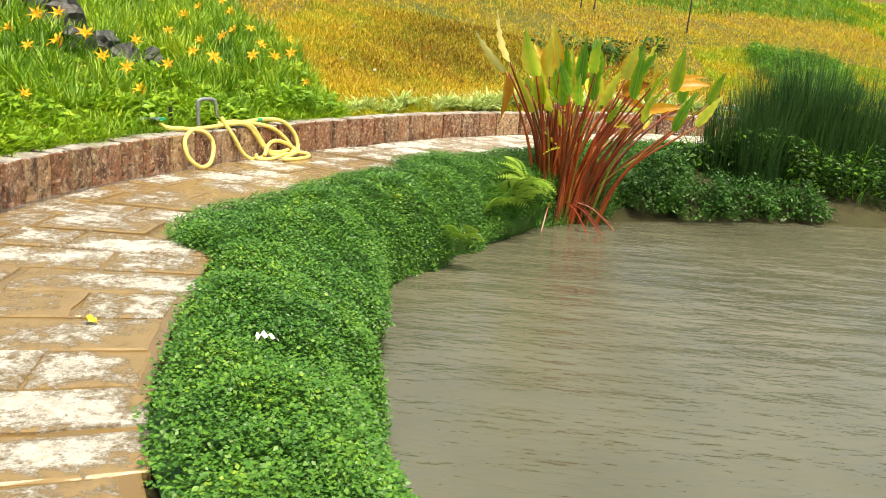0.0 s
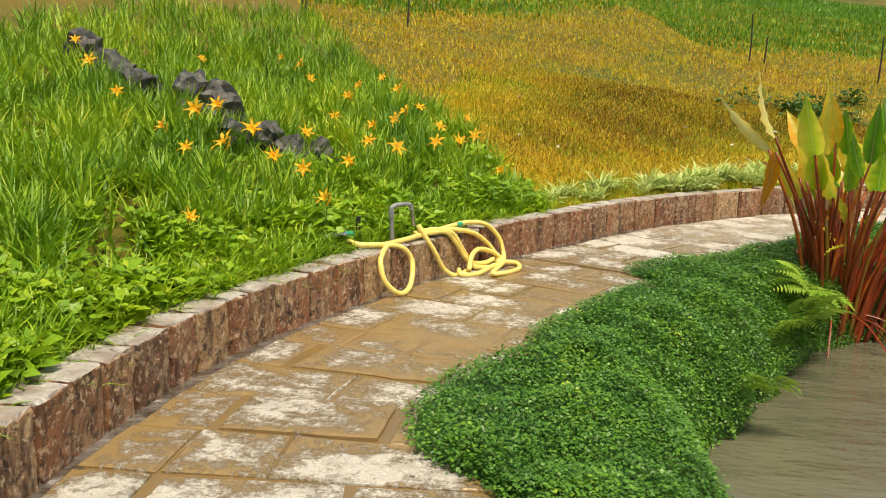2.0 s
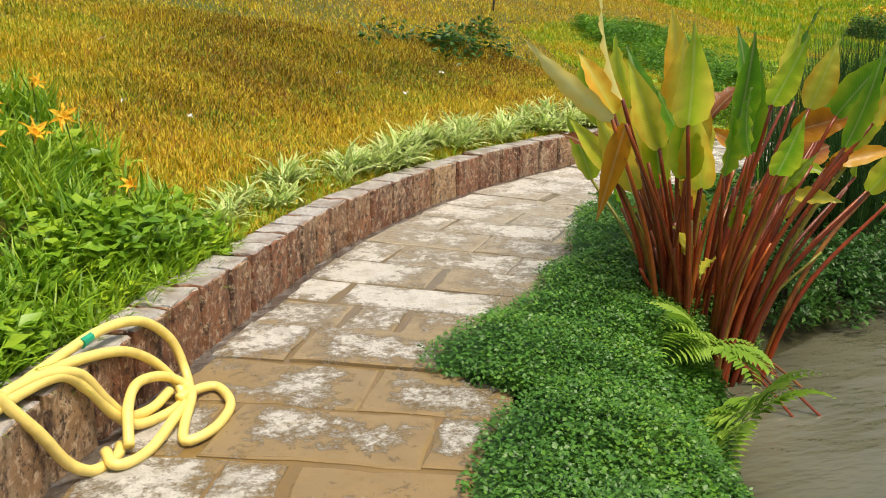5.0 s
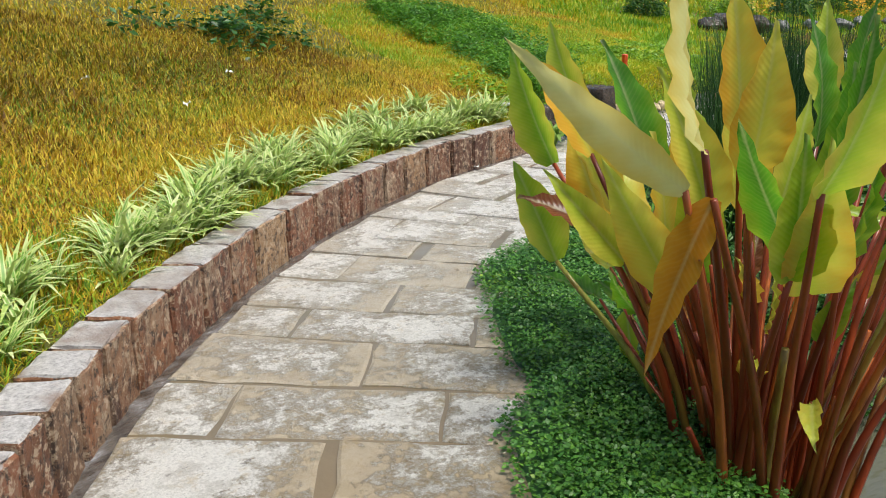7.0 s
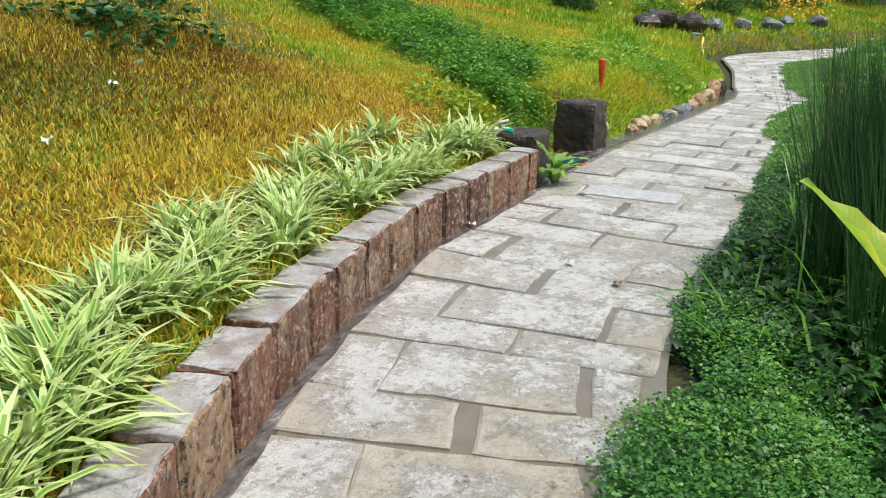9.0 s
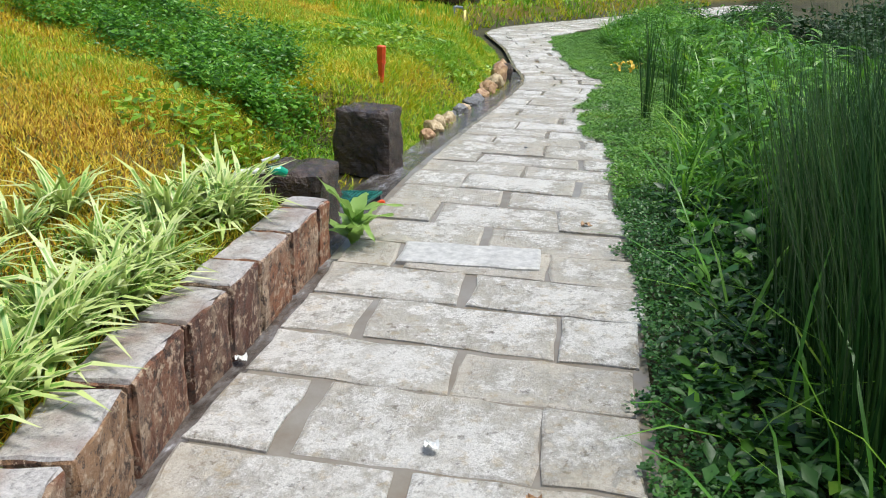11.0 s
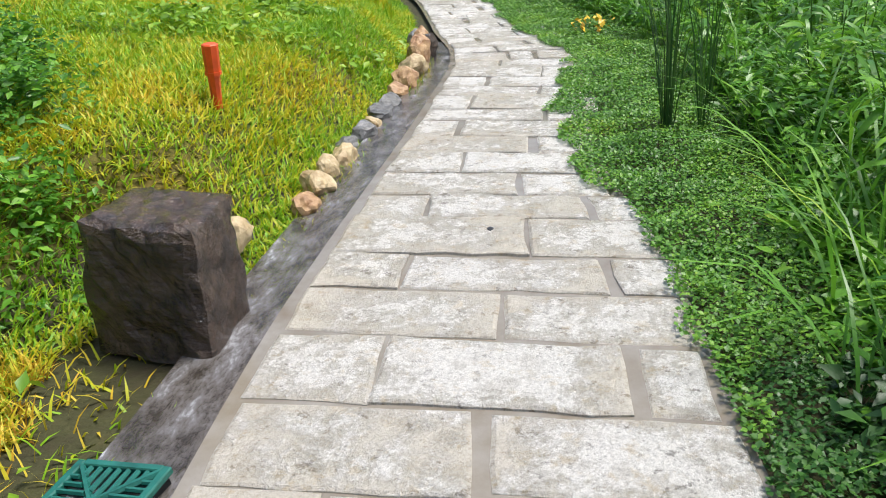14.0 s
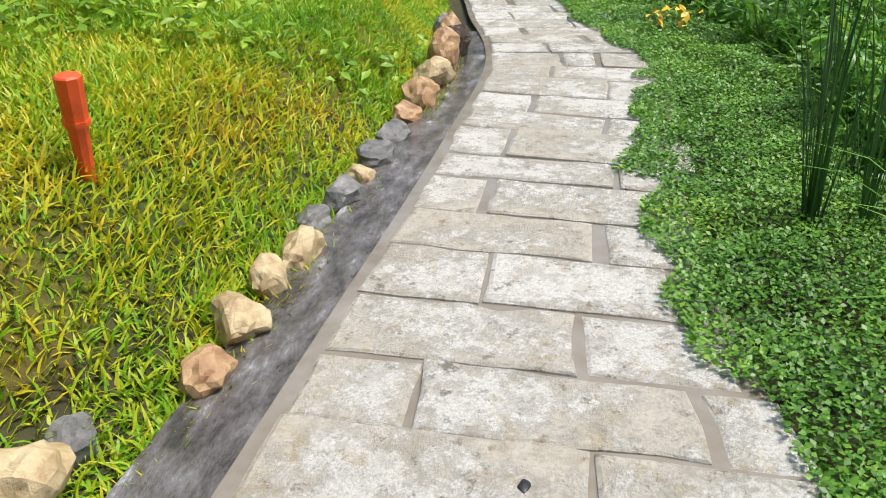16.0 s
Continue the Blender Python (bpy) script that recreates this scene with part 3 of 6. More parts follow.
def grass(name, p, shape, long, wide, material, label, lean=(0.9, 1.5), category="grass"):
    n = len(p)
    rot = turns(RNG.uniform(0, 2 * np.pi, n), RNG.uniform(*lean, n), RNG.normal(0, 0.3, n))
    L = RNG.uniform(*long, n) * (0.85 + 0.3 * wave(p[:, 0], p[:, 1], 2.0))
    return stuff(name, shape, on_ground(p, -0.005), rot, np.c_[RNG.uniform(*wide, n), L, L], material, label, category)


near_lawn = lawn_points((-3, 6.2, 10, 18), 330000)
d_near = beside(near_lawn, LEFT)[0]
bare = (near_lawn[:, 0] > 4.9) & (d_near < 0.7 + 0.15 * wave(near_lawn[:, 0], near_lawn[:, 1], 5.0)) & (RNG.uniform(0, 1, len(near_lawn)) < 0.95)
near_lawn, d_near = near_lawn[~bare], d_near[~bare]


def brownness(q, d):
    """Share of darker brown blades: most on the open slope behind the wall's last stretch."""
    return smoothstep(1.0, 2.6, d) * (1 - smoothstep(4.6, 6.5, d)) * smoothstep(-2.6, -0.5, q[:, 0]) * (1 - smoothstep(3.2, 5.0, q[:, 0])) * np.clip(0.75 + 0.4 * wave(q[:, 0], q[:, 1], 1.7, 1.4), 0, 1)


is_brown = RNG.uniform(0, 1, len(near_lawn)) < 0.85 * brownness(near_lawn, d_near)
brown_lawn = near_lawn[is_brown]
near_lawn, d_near = near_lawn[~is_brown], d_near[~is_brown]
grass("lawn", brown_lawn, BLADE, (0.05, 0.11), (0.008, 0.013), M["lawn_brown"], "brown and dull green lawn grass on the slope", (0.45, 1.45))
near_lawn = near_lawn[RNG.uniform(0, 1, len(near_lawn)) < np.clip(1.35 - d_near / 6, 0.3, 1)]
grass("lawn", near_lawn, BLADE, (0.05, 0.115), (0.006, 0.010), M["lawn"], "rough ochre and green lawn grass on a slope", (0.45, 1.45))
far_lawn = lawn_points((-9, 14, 13, 34), 260000, 2.5, 30)
grass("lawn", far_lawn, TUFT, (0.06, 0.13), (0.012, 0.024), M["lawn"], "ochre lawn rising up the hill", (0.5, 1.4))
green_lawn = lawn_points((5.0, 17.5, 15, 22), 430000, 0.0, 6.0)
dg, sg = beside(green_lawn, LEFT)
muddy = (green_lawn[:, 0] < 6.9) & (dg < 0.66 + 0.12 * wave(green_lawn[:, 0], green_lawn[:, 1], 6.0)) & (RNG.uniform(0, 1, len(green_lawn)) < 0.93)
green_lawn = green_lawn[(RNG.uniform(0, 1, len(green_lawn)) < 1.25 - dg / 6) & ~muddy]
grass("lawn", green_lawn, BLADE, (0.05, 0.12), (0.007, 0.012), M["lawn_green"], "bright green and yellow grass above the gutter", (0.35, 1.3))

meadow = random_in((-8, 0, -1, 19), 250000)
dm, sm = beside(meadow, LEFT)
keep = (dm > 0.18) & (dm < 9) & inside(meadow, MEADOW)
meadow, dm = meadow[keep], dm[keep]
keep = RNG.uniform(0, 1, len(meadow)) < np.clip(1.3 - dm / 6.5, 0.22, 1) * (0.55 + 0.45 * np.sign(wave(meadow[:, 0], meadow[:, 1], 5.0, 2.0)))
meadow, dm = meadow[keep], dm[keep]
tall = 0.16 + 0.26 * smoothstep(0.2, 1.3, dm) * (0.75 + 0.3 * wave(meadow[:, 0], meadow[:, 1], 1.6, 1.0) + 0.35 * wave(meadow[:, 0], meadow[:, 1], 5.0, 2.0))
nm = len(meadow)
stuff("meadow_grass", BLADE, on_ground(meadow, -0.01), turns(RNG.uniform(0, 6.28, nm), RNG.uniform(0.75, 1.5, nm), RNG.normal(0, 0.3, nm)),
      np.c_[RNG.uniform(0.010, 0.024, nm), tall * RNG.uniform(0.6, 1.2, nm), tall], M["meadow"], "tall lush green meadow grass", "grass")
pick = RNG.choice(nm, 34000, p=(np.exp(-dm / 1.6) / np.exp(-dm / 1.6).sum()), replace=True)
hp = meadow[pick] + RNG.normal(0, 0.03, (len(pick), 2))
hp = hp[beside(hp, LEFT)[0] > 0.16]
nh = len(hp)
hl = RNG.uniform(0.04, 0.115, nh)
stuff("meadow_herbs", LEAF, on_ground(hp) + np.c_[np.zeros((nh, 2)), RNG.uniform(0.02, 0.24, nh) * (0.6 + 0.5 * wave(hp[:, 0], hp[:, 1], 3.0))], turns(RNG.uniform(0, 6.28, nh), RNG.uniform(-0.3, 0.7, nh), RNG.normal(0, 0.4, nh)),
      np.c_[hl * 0.62, hl, hl], M["herb"], "light green broad-leaved weeds along the wall", "weeds")

over = random_in((-3.2, -0.6, -0.5, 10.3), 120000)
do, so = beside(over, LEFT)
over, do = over[(do > 0.15) & (do < 0.6)], do[(do > 0.15) & (do < 0.6)]
over = over[RNG.uniform(0, 1, len(over)) < 0.75 + 0.25 * wave(over[:, 0], over[:, 1], 4.0, 1.0) - 0.5 * (beside(over, LEFT)[0] - 0.15)]
no, lo = len(over), RNG.uniform(0.10, 0.27, len(over))
stuff("verge_grass", ARCH, on_ground(over, -0.01), turns(RNG.uniform(0, 6.28, no), RNG.uniform(0.5, 1.45, no), RNG.normal(0, 0.3, no)), np.c_[RNG.uniform(0.006, 0.012, no), lo, lo], M["herb"], "yellow-green grass leaning over the wall's top", "grass")

# greener patches in the ochre lawn, and the green upper slope
patch = lawn_points((-3, 3.0, 10, 17), 60000, 0.3, 6.0)
patch = patch[(wave(patch[:, 0], patch[:, 1], 1.5, 0.6) + 0.5 * wave(patch[:, 0], patch[:, 1], 4.0, 2.2) > 0.25) | (RNG.uniform(0, 1, len(patch)) < 0.1)]
grass("lawn", patch, BLADE, (0.05, 0.11), (0.006, 0.010), M["meadow"], "green patches in the ochre lawn", (0.4, 1.4))
upper = lawn_points((-9, 14, 16, 40), 150000, 8.5, 30)
upper = upper[beside(upper, LEFT)[0] + RNG.normal(0, 0.5, len(upper)) > 10.8 + 1.2 * wave(upper[:, 0], upper[:, 1], 0.5)]
grass("lawn", upper, TUFT, (0.12, 0.24), (0.025, 0.05), M["weed"], "green grass high on the slope", (0.5, 1.4))

# green fringe over the wall's back edge, and weeds in the lawn
fringe = lawn_points((-1.3, 4.6, 10, 16), 60000, 0.2, 0.75)
grass("lawn_fringe", fringe, BLADE, (0.07, 0.16), (0.007, 0.011), M["meadow"], "green grass fringe behind the garden wall", (0.4, 1.4))


def low_shrub(name, p, tall, leaf, material, label, many=60, category="shrub", kind=""):
    """Leaves in low mounds round places p (n, 2)."""
    n = len(p) * many
    c = np.repeat(p, many, axis=0)
    r = np.abs(RNG.normal(0, 0.16, n))
    a = RNG.uniform(0, 6.28, n)
    q = c + np.c_[r * np.cos(a), r * np.sin(a)]
    up = RNG.uniform(0.15, 1, n) * tall * np.exp(-(r / 0.28) ** 2)
    dry = beside(q, LEFT)[0] > 0.35
    q, up, n = q[dry], up[dry], int(dry.sum())
    l = RNG.uniform(0.6, 1.2, n) * leaf
    v, f = scatter(LEAF, on_ground(q) + np.c_[np.zeros((n, 2)), up], turns(RNG.uniform(0, 6.28, n), RNG.uniform(-0.5, 0.7, n), RNG.normal(0, 0.4, n)), np.c_[l * 0.5, l, l])
    return tagged(mesh_of(name, v, f, material), label, category, kind=kind or "stuff")


band = random_in((5.9, 8.7, 16.2, 21.8), 420)
band = band[inside(band, DARK_BAND)]
low_shrub("creeping_shrub", band, 0.30, 0.06, M["weed"], "green low shrub creeping down the lawn", 130, kind="stuff")
for cx, cy, k in ((2.35, 17.5, 7), (3.2, 17.6, 8), (2.8, 18.0, 5), (1.7, 17.9, 3), (4.2, 20.5, 6)):
    low_shrub("weed_clump", RNG.normal((cx, cy), 0.22, (k, 2)), 0.28, 0.12, M["bush"], "broad-leaved dark green weed clump in the lawn", 26, "weeds")
for cx, cy, k in ((8.9, 18.2, 7), (10.2, 18.3, 6), (10.8, 17.8, 5), (5.6, 16.3, 8), (5.2, 15.9, 6), (9.6, 17.5, 4)):
    low_shrub("weed_clump", RNG.normal((cx, cy), 0.28, (k, 2)), 0.24, 0.085, M["herb"], "bright green leafy weed clump in the grass", 40, "weeds")

# thin stakes and saplings up the hill
for (x, y), tall in (((-6.3, 18.0), 0.6), ((-6.45, 18.2), 0.55), ((-4.6, 19.2), 0.75), ((2.6, 23.5), 1.1), ((2.95, 23.6), 0.6), ((5.2, 22.6), 1.0)):
    z = float(height(np.array([x]), np.array([y]))[0])
    ob = part("stake", tube([(x, y, z - 0.05), (x + 0.02, y, z + tall * 0.5), (x + RNG.normal(0, 0.03), y, z + tall)], [0.022, 0.02, 0.016], 6), M["stick"])
    tagged(ob, "thin dark wooden stake standing in the lawn", "stake", "stakes in the lawn")

# ---- dark rocks and daylilies in the meadow ----
for k, (x, y, s) in enumerate(((-6.5, 11.1, 0.5), (-5.9, 10.6, 0.4), (-5.3, 10.15, 0.42), (-4.8, 10.2, 0.46), (-4.35, 9.95, 0.52), (-3.95, 9.3, 0.34), (-3.72, 9.55, 0.4), (-3.42, 9.45, 0.38), (-3.25, 9.75, 0.3), (-4.6, 9.7, 0.3))):
    ob = part("rock", boulder((s * 1.2, s * 0.9, s * 1.1), k + 60, 1.3), M["meadow_rock"])
    ob.matrix_basis = pose(x, y, float(height(np.array([x]), np.array([y]))[0]) - 0.06, 0, 0, k * 47)
    tagged(ob, "wet dark grey rock half hidden in meadow grass", "rock", "rocks in the meadow")

lily_petal = Nodes("daylily_petal")
lily_petal.done(lily_petal.ramp(lily_petal.noise(25, 3), (0.3, (0.90, 0.40, 0.02)), (0.7, (0.94, 0.66, 0.07))), 0.5, 0.3)
M["lily"] = lily_petal.leafy(0.3)
M["lily_stalk"] = mix_material("lily_stalk", [(0, (0.07, 0.17, 0.02)), (1, (0.13, 0.24, 0.03))])


def daylily(tall, opened):
    """A leafless stalk with an open flower of six recurved petals and a bud."""
    lily = new("daylily")
    part("stalk", tube([(0, 0, 0), (0.015, 0, tall * 0.5), (0.0, 0.02, tall)], [0.005, 0.0045, 0.004], 5), M["lily_stalk"], lily)
    for k in range(6):
        p = part("petal", paddle(0.098, 0.036 if k % 2 else 0.026, 0.55, 0.25, 1.0, 5), M["lily"], lily)
        p.matrix_basis = Matrix.Translation((0, 0.0, tall)) @ pose(0, 0, 0, 48, 0, 0) @ Matrix.Rotation(k * math.pi / 3, 4, "Z") @ Matrix.Rotation(opened, 4, "X")
    b = part("bud", tube([(0, 0.01, tall - 0.05), (0.02, 0.02, tall - 0.01), (0.035, 0.02, tall + 0.05)], [0.004, 0.009, 0.003], 6), M["lily"], lily)
    return tagged(lily, "orange daylily in bloom on a tall green stalk", "flower", "daylilies")


lilies = [daylily(0.46, 0.75), daylily(0.54, 0.95), daylily(0.42, 1.15), daylily(0.50, 0.6)]
spots = [(-6.5, 10.9), (-3.9, 8.5), (-3.45, 11.2), (-2.8, 9.6), (-2.83, 8.2), (-2.6, 8.6), (-2.52, 7.6), (-2.65, 10.8), (-2.7, 11.8), (-2.2, 11.7), (-1.55, 10.2), (-3.6, 13.1), (-3.6, 12.3), (-3.26, 8.22), (-3.05, 8.23),
         (-2.17, 10.05), (-3.7, 8.0), (-3.95, 8.9), (-2.95, 10.4), (-2.4, 9.3), (-2.25, 10.9), (-3.1, 11.9), (-4.1, 8.4), (-4.9, 9.1), (-5.6, 9.6), (-3.3, 7.6), (-3.0, 6.6), (-5.4, 11.8), (-4.4, 12.6), (-6.8, 10.0), (-2.05, 10.4), (-1.9, 10.9),
         (-3.3, 10.5), (-4.0, 11.5), (-4.9, 13.2), (-7.2, 9.2), (-2.75, 11.1), (-3.15, 9.0)]
for k, (x, y) in enumerate(spots):
    m = pose(x, y, float(height(np.array([x]), np.array([y]))[0]), RNG.normal(0, 6), RNG.normal(0, 6), RNG.uniform(-60, 70)) @ Matrix.Scale(RNG.uniform(0.7, 1.02), 4)
    if k < 4:
        lilies[k].matrix_basis = m
    else:
        copy_thing(lilies[k % 4], m @ Matrix.Scale(1 / lilies[k % 4].scale[0], 4))

# ---- variegated spider plants along the wall's back edge ----
M["spider_pale"] = mix_material("spider_plant_margin", [(0.0, (0.46, 0.58, 0.14)), (0.5, (0.64, 0.72, 0.27)), (1.0, (0.80, 0.82, 0.46))], 3, 0.2, 0.4, 0.3)
M["spider_green"] = mix_material("spider_plant_stripe", [(0.0, (0.17, 0.36, 0.05)), (1.0, (0.34, 0.54, 0.11))], 3, 0.2, 0.4, 0.3)


def spider_plant(leaves, long):
    n = leaves
    yaw = RNG.uniform(0, 6.28, n)
    pitch = RNG.uniform(0.5, 1.35, n)
    L = RNG.uniform(0.6, 1.1, n) * long
    root = np.c_[RNG.normal(0, 0.035, (n, 2)), np.zeros(n)]
    rot = turns(yaw, pitch, RNG.normal(0, 0.2, n))
    wide = RNG.uniform(0.019, 0.031, n)
    v, f = scatter(ARCH, root, rot, np.c_[wide, L, L])
    ob = new("spider_plant")
    leaf = mesh_of("leaf_margin", v, f, M["spider_pale"])
    v, f = scatter(ARCH, root + np.einsum("nij,j->ni", rot, [0, 0, 0.0016]), rot, np.c_[wide * 0.45, L * 0.99, L])
    stripe = mesh_of("leaf_stripe", v, f, M["spider_green"])
    leaf.parent = stripe.parent = ob
    tagged(stripe, "darker green middle stripes")
    return tagged(ob, "variegated cream and green spider plant behind the wall", "plant", "spider plants along the wall")


spiders = [spider_plant(58, 0.34), spider_plant(44, 0.28), spider_plant(70, 0.38)]
used = 0
start = int(np.argmin(((LEFT - (-0.75, 10.35)) ** 2).sum(1)))
for k in [*range(start, WALL_END - 4, 4), *range(int(np.argmin(((LEFT - (0.7, 12.25)) ** 2).sum(1))), WALL_END - 4, 4)]:
    t = LEFT[min(k + 1, len(LEFT) - 1)] - LEFT[k - 1]
    nrm = np.array([-t[1], t[0]]) / np.linalg.norm(t)
    p = LEFT[k] + nrm * (RNG.uniform(0.30, 0.55) if used < 42 else RNG.uniform(0.28, 0.9)) + RNG.normal(0, 0.03, 2)
    far = LEFT[k][0]
    m = pose(p[0], p[1], float(height(p[:1], p[1:])[0]) - 0.01, 0, 0, RNG.uniform(0, 360)) @ Matrix.Scale(RNG.uniform(0.75, 1.15) * (0.8 if far < 0.2 else 1.0), 4)
    if used < 3:
        spiders[used].matrix_basis = m
    else:
        copy_thing(spiders[used % 3], m).scale = m.to_scale()
    used += 1

# ---- tap and yellow hose on the wall ----
K_TAP = int(np.argmin(((LEFT - (-1.97, 8.0)) ** 2).sum(1)))


def on_wall(along, out, z):
    """A place by the wall: metres along it from the tap, out from its face over the path, and up."""
    k = np.clip(K_TAP + along / 0.05, 1, len(LEFT) - 2)
    p = np.array([np.interp(k, np.arange(len(LEFT)), LEFT[:, q]) for q in (0, 1)])
    i0 = int(k)
    t = LEFT[i0 + 1] - LEFT[i0 - 1]
    t /= np.linalg.norm(t)
    return (p[0] + out * t[1], p[1] - out * t[0], z)


def hose(name, points, parent, radius=0.020):
    p = smooth_line([on_wall(*q) for q in points], 0.02)
    return part(name, tube(p, radius, 10), M["hose"], parent, smooth=True)


tap = tagged(new("garden_tap"), "grey plastic standpipe with chrome tap behind the wall", "tap")
pipe = [(-0.04, -0.14, 0.2), (-0.06, -0.14, 0.54), (-0.05, -0.135, 0.575), (-0.02, -0.12, 0.59), (0.07, -0.09, 0.59), (0.10, -0.08, 0.575), (0.105, -0.075, 0.54)]
standpipe = part("pipe", tube(smooth_line([on_wall(*q) for q in pipe], 0.01), 0.017, 10), M["grey_pipe"], tap, smooth=True)
part("elbow", tube([on_wall(-0.06, -0.14, 0.50), on_wall(-0.06, -0.14, 0.545)], 0.022, 10), M["grey_pipe"], standpipe)
part("spout", tube([on_wall(0.105, -0.075, 0.55), on_wall(0.11, -0.07, 0.49), on_wall(0.12, -0.06, 0.42)], [0.016, 0.019, 0.015], 10), M["chrome"], tap, "chrome spout")
coil = tagged(new("garden_hose"), "yellow garden hose coiled over the wall onto wet paving", "hose")
Z = 0.318
hose("hose_loop", [(0.1, -0.10, Z), (-0.1, -0.08, Z + 0.01), (-0.28, -0.03, Z + 0.01), (-0.44, 0.02, Z - 0.06), (-0.46, 0.07, 0.12), (-0.36, 0.13, 0.02), (-0.2, 0.12, 0.05), (-0.10, 0.07, 0.2), (-0.16, 0.02, Z - 0.01), (-0.30, -0.07, Z + 0.02), (-0.42, -0.16, Z + 0.03), (-0.44, -0.26, Z + 0.05)], coil)
hose("hose_loop", [(0.17, -0.06, 0.42), (0.2, -0.02, Z + 0.02), (0.26, 0.03, 0.22), (0.34, 0.06, 0.08), (0.42, 0.1, 0.015), (0.52, 0.13, 0.02), (0.6, 0.1, 0.016)], coil)
hose("hose_loop", [(-0.3, -0.09, Z + 0.01), (0.0, -0.06, Z + 0.015), (0.25, -0.04, Z + 0.03), (0.45, 0.0, Z + 0.02), (0.56, 0.03, 0.24), (0.64, 0.06, 0.12), (0.74, 0.1, 0.03), (0.92, 0.16, 0.015), (1.02, 0.14, 0.03), (1.04, 0.08, 0.1), (0.96, 0.04, 0.2), (0.78, 0.02, Z - 0.02), (0.5, -0.03, Z + 0.03), (0.2, -0.08, Z + 0.01)], coil)
hose("hose_loop", [(0.2, -0.1, Z + 0.01), (0.5, -0.08, Z + 0.03), (0.8, -0.05, Z + 0.05), (1.0, 0.0, Z + 0.02), (1.13, 0.05, 0.22), (1.14, 0.1, 0.08), (1.02, 0.17, 0.02), (0.8, 0.22, 0.045), (0.62, 0.22, 0.016), (0.5, 0.2, 0.016), (0.44, 0.16, 0.03), (0.5, 0.1, 0.045)], coil)
hose("hose_loop", [(0.55, 0.16, 0.04), (0.68, 0.10, 0.13), (0.82, 0.07, 0.16), (0.98, 0.09, 0.12), (1.06, 0.14, 0.05), (0.98, 0.2, 0.04), (0.78, 0.26, 0.02), (0.66, 0.32, 0.016), (0.78, 0.38, 0.016), (0.98, 0.36, 0.016), (1.12, 0.26, 0.02), (1.1, 0.2, 0.03), (0.95, 0.16, 0.045)], coil)
hose("hose_loop", [(0.15, -0.08, Z + 0.04), (0.36, -0.03, Z + 0.05), (0.52, 0.02, Z), (0.62, 0.05, 0.18), (0.72, 0.07, 0.07), (0.85, 0.1, 0.045), (0.98, 0.11, 0.06)], coil)
part("joint", tube([on_wall(0.68, -0.055, Z + 0.044), on_wall(0.74, -0.055, Z + 0.048)], 0.02, 10), M["green_plastic"], coil, "green plastic hose joint")
post = part("post", tube([on_wall(-0.22, -0.32, 0.15), on_wall(-0.22, -0.32, 0.38), on_wall(-0.215, -0.32, 0.51)], [0.02, 0.02, 0.017], 6), M["black_plastic"])
tagged(post, "short black post in the weeds beside the tap", "post")
gun = tagged(new("spray_nozzle"), "silver and blue hose nozzle lying in the weeds", "nozzle")
barrel = part("barrel", tube([on_wall(-0.62, -0.33, 0.42), on_wall(-0.5, -0.31, 0.42), on_wall(-0.42, -0.29, 0.41)], [0.02, 0.017, 0.022], 10), M["chrome"], gun)
part("collar", tube([on_wall(-0.42, -0.29, 0.41), on_wall(-0.35, -0.27, 0.405)], 0.022, 10), M["green_plastic"], barrel, "green collar")

# ---- creeping ground cover between the path and the pond ----
COVER_IN = smooth_line([(2.3, 0.0), (1.3, 0.45), (0.62, 1.15), (0.1, 1.75), (-0.26, 2.3), (-0.47, 2.72), (-0.64, 3.37), (-0.76, 3.9), (-0.9, 4.75), (-1.3, 5.12), (-1.42, 5.5), (-1.38, 5.9), (-1.13, 6.38), (-0.86, 6.5), (-1.0, 6.82), (-0.82, 7.3),
                        (-0.67, 7.62), (-0.5, 8.0), (-0.3, 8.3), (-0.08, 8.43), (-0.25, 8.7), (-0.4, 8.97), (-0.05, 9.3), (0.42, 9.62), (0.6, 9.9), (0.72, 10.1), (1.02, 10.28), (1.1, 10.6), (1.36, 11.06), (1.55, 11.35), (1.72, 11.64), (2.2, 11.88), (2.62, 11.8), (3.0, 12.2), (3.4, 12.42)])
COVER_OUT = smooth_line([(3.6, 0.7), (2.2, 1.15), (0.95, 2.0), (0.36, 2.95), (0.22, 3.5), (0.2, 3.85), (0.08, 4.4), (0.04, 4.95), (-0.04, 5.6), (-0.12, 6.35), (0.03, 6.8), (0.26, 7.2), (0.45, 7.7), (0.72, 8.2), (0.94, 8.6), (1.12, 9.0), (1.5, 9.4), (2.0, 9.75), (2.4, 10.4), (2.9, 11.1), (3.7, 11.6)])
NU, NV = 22, 420


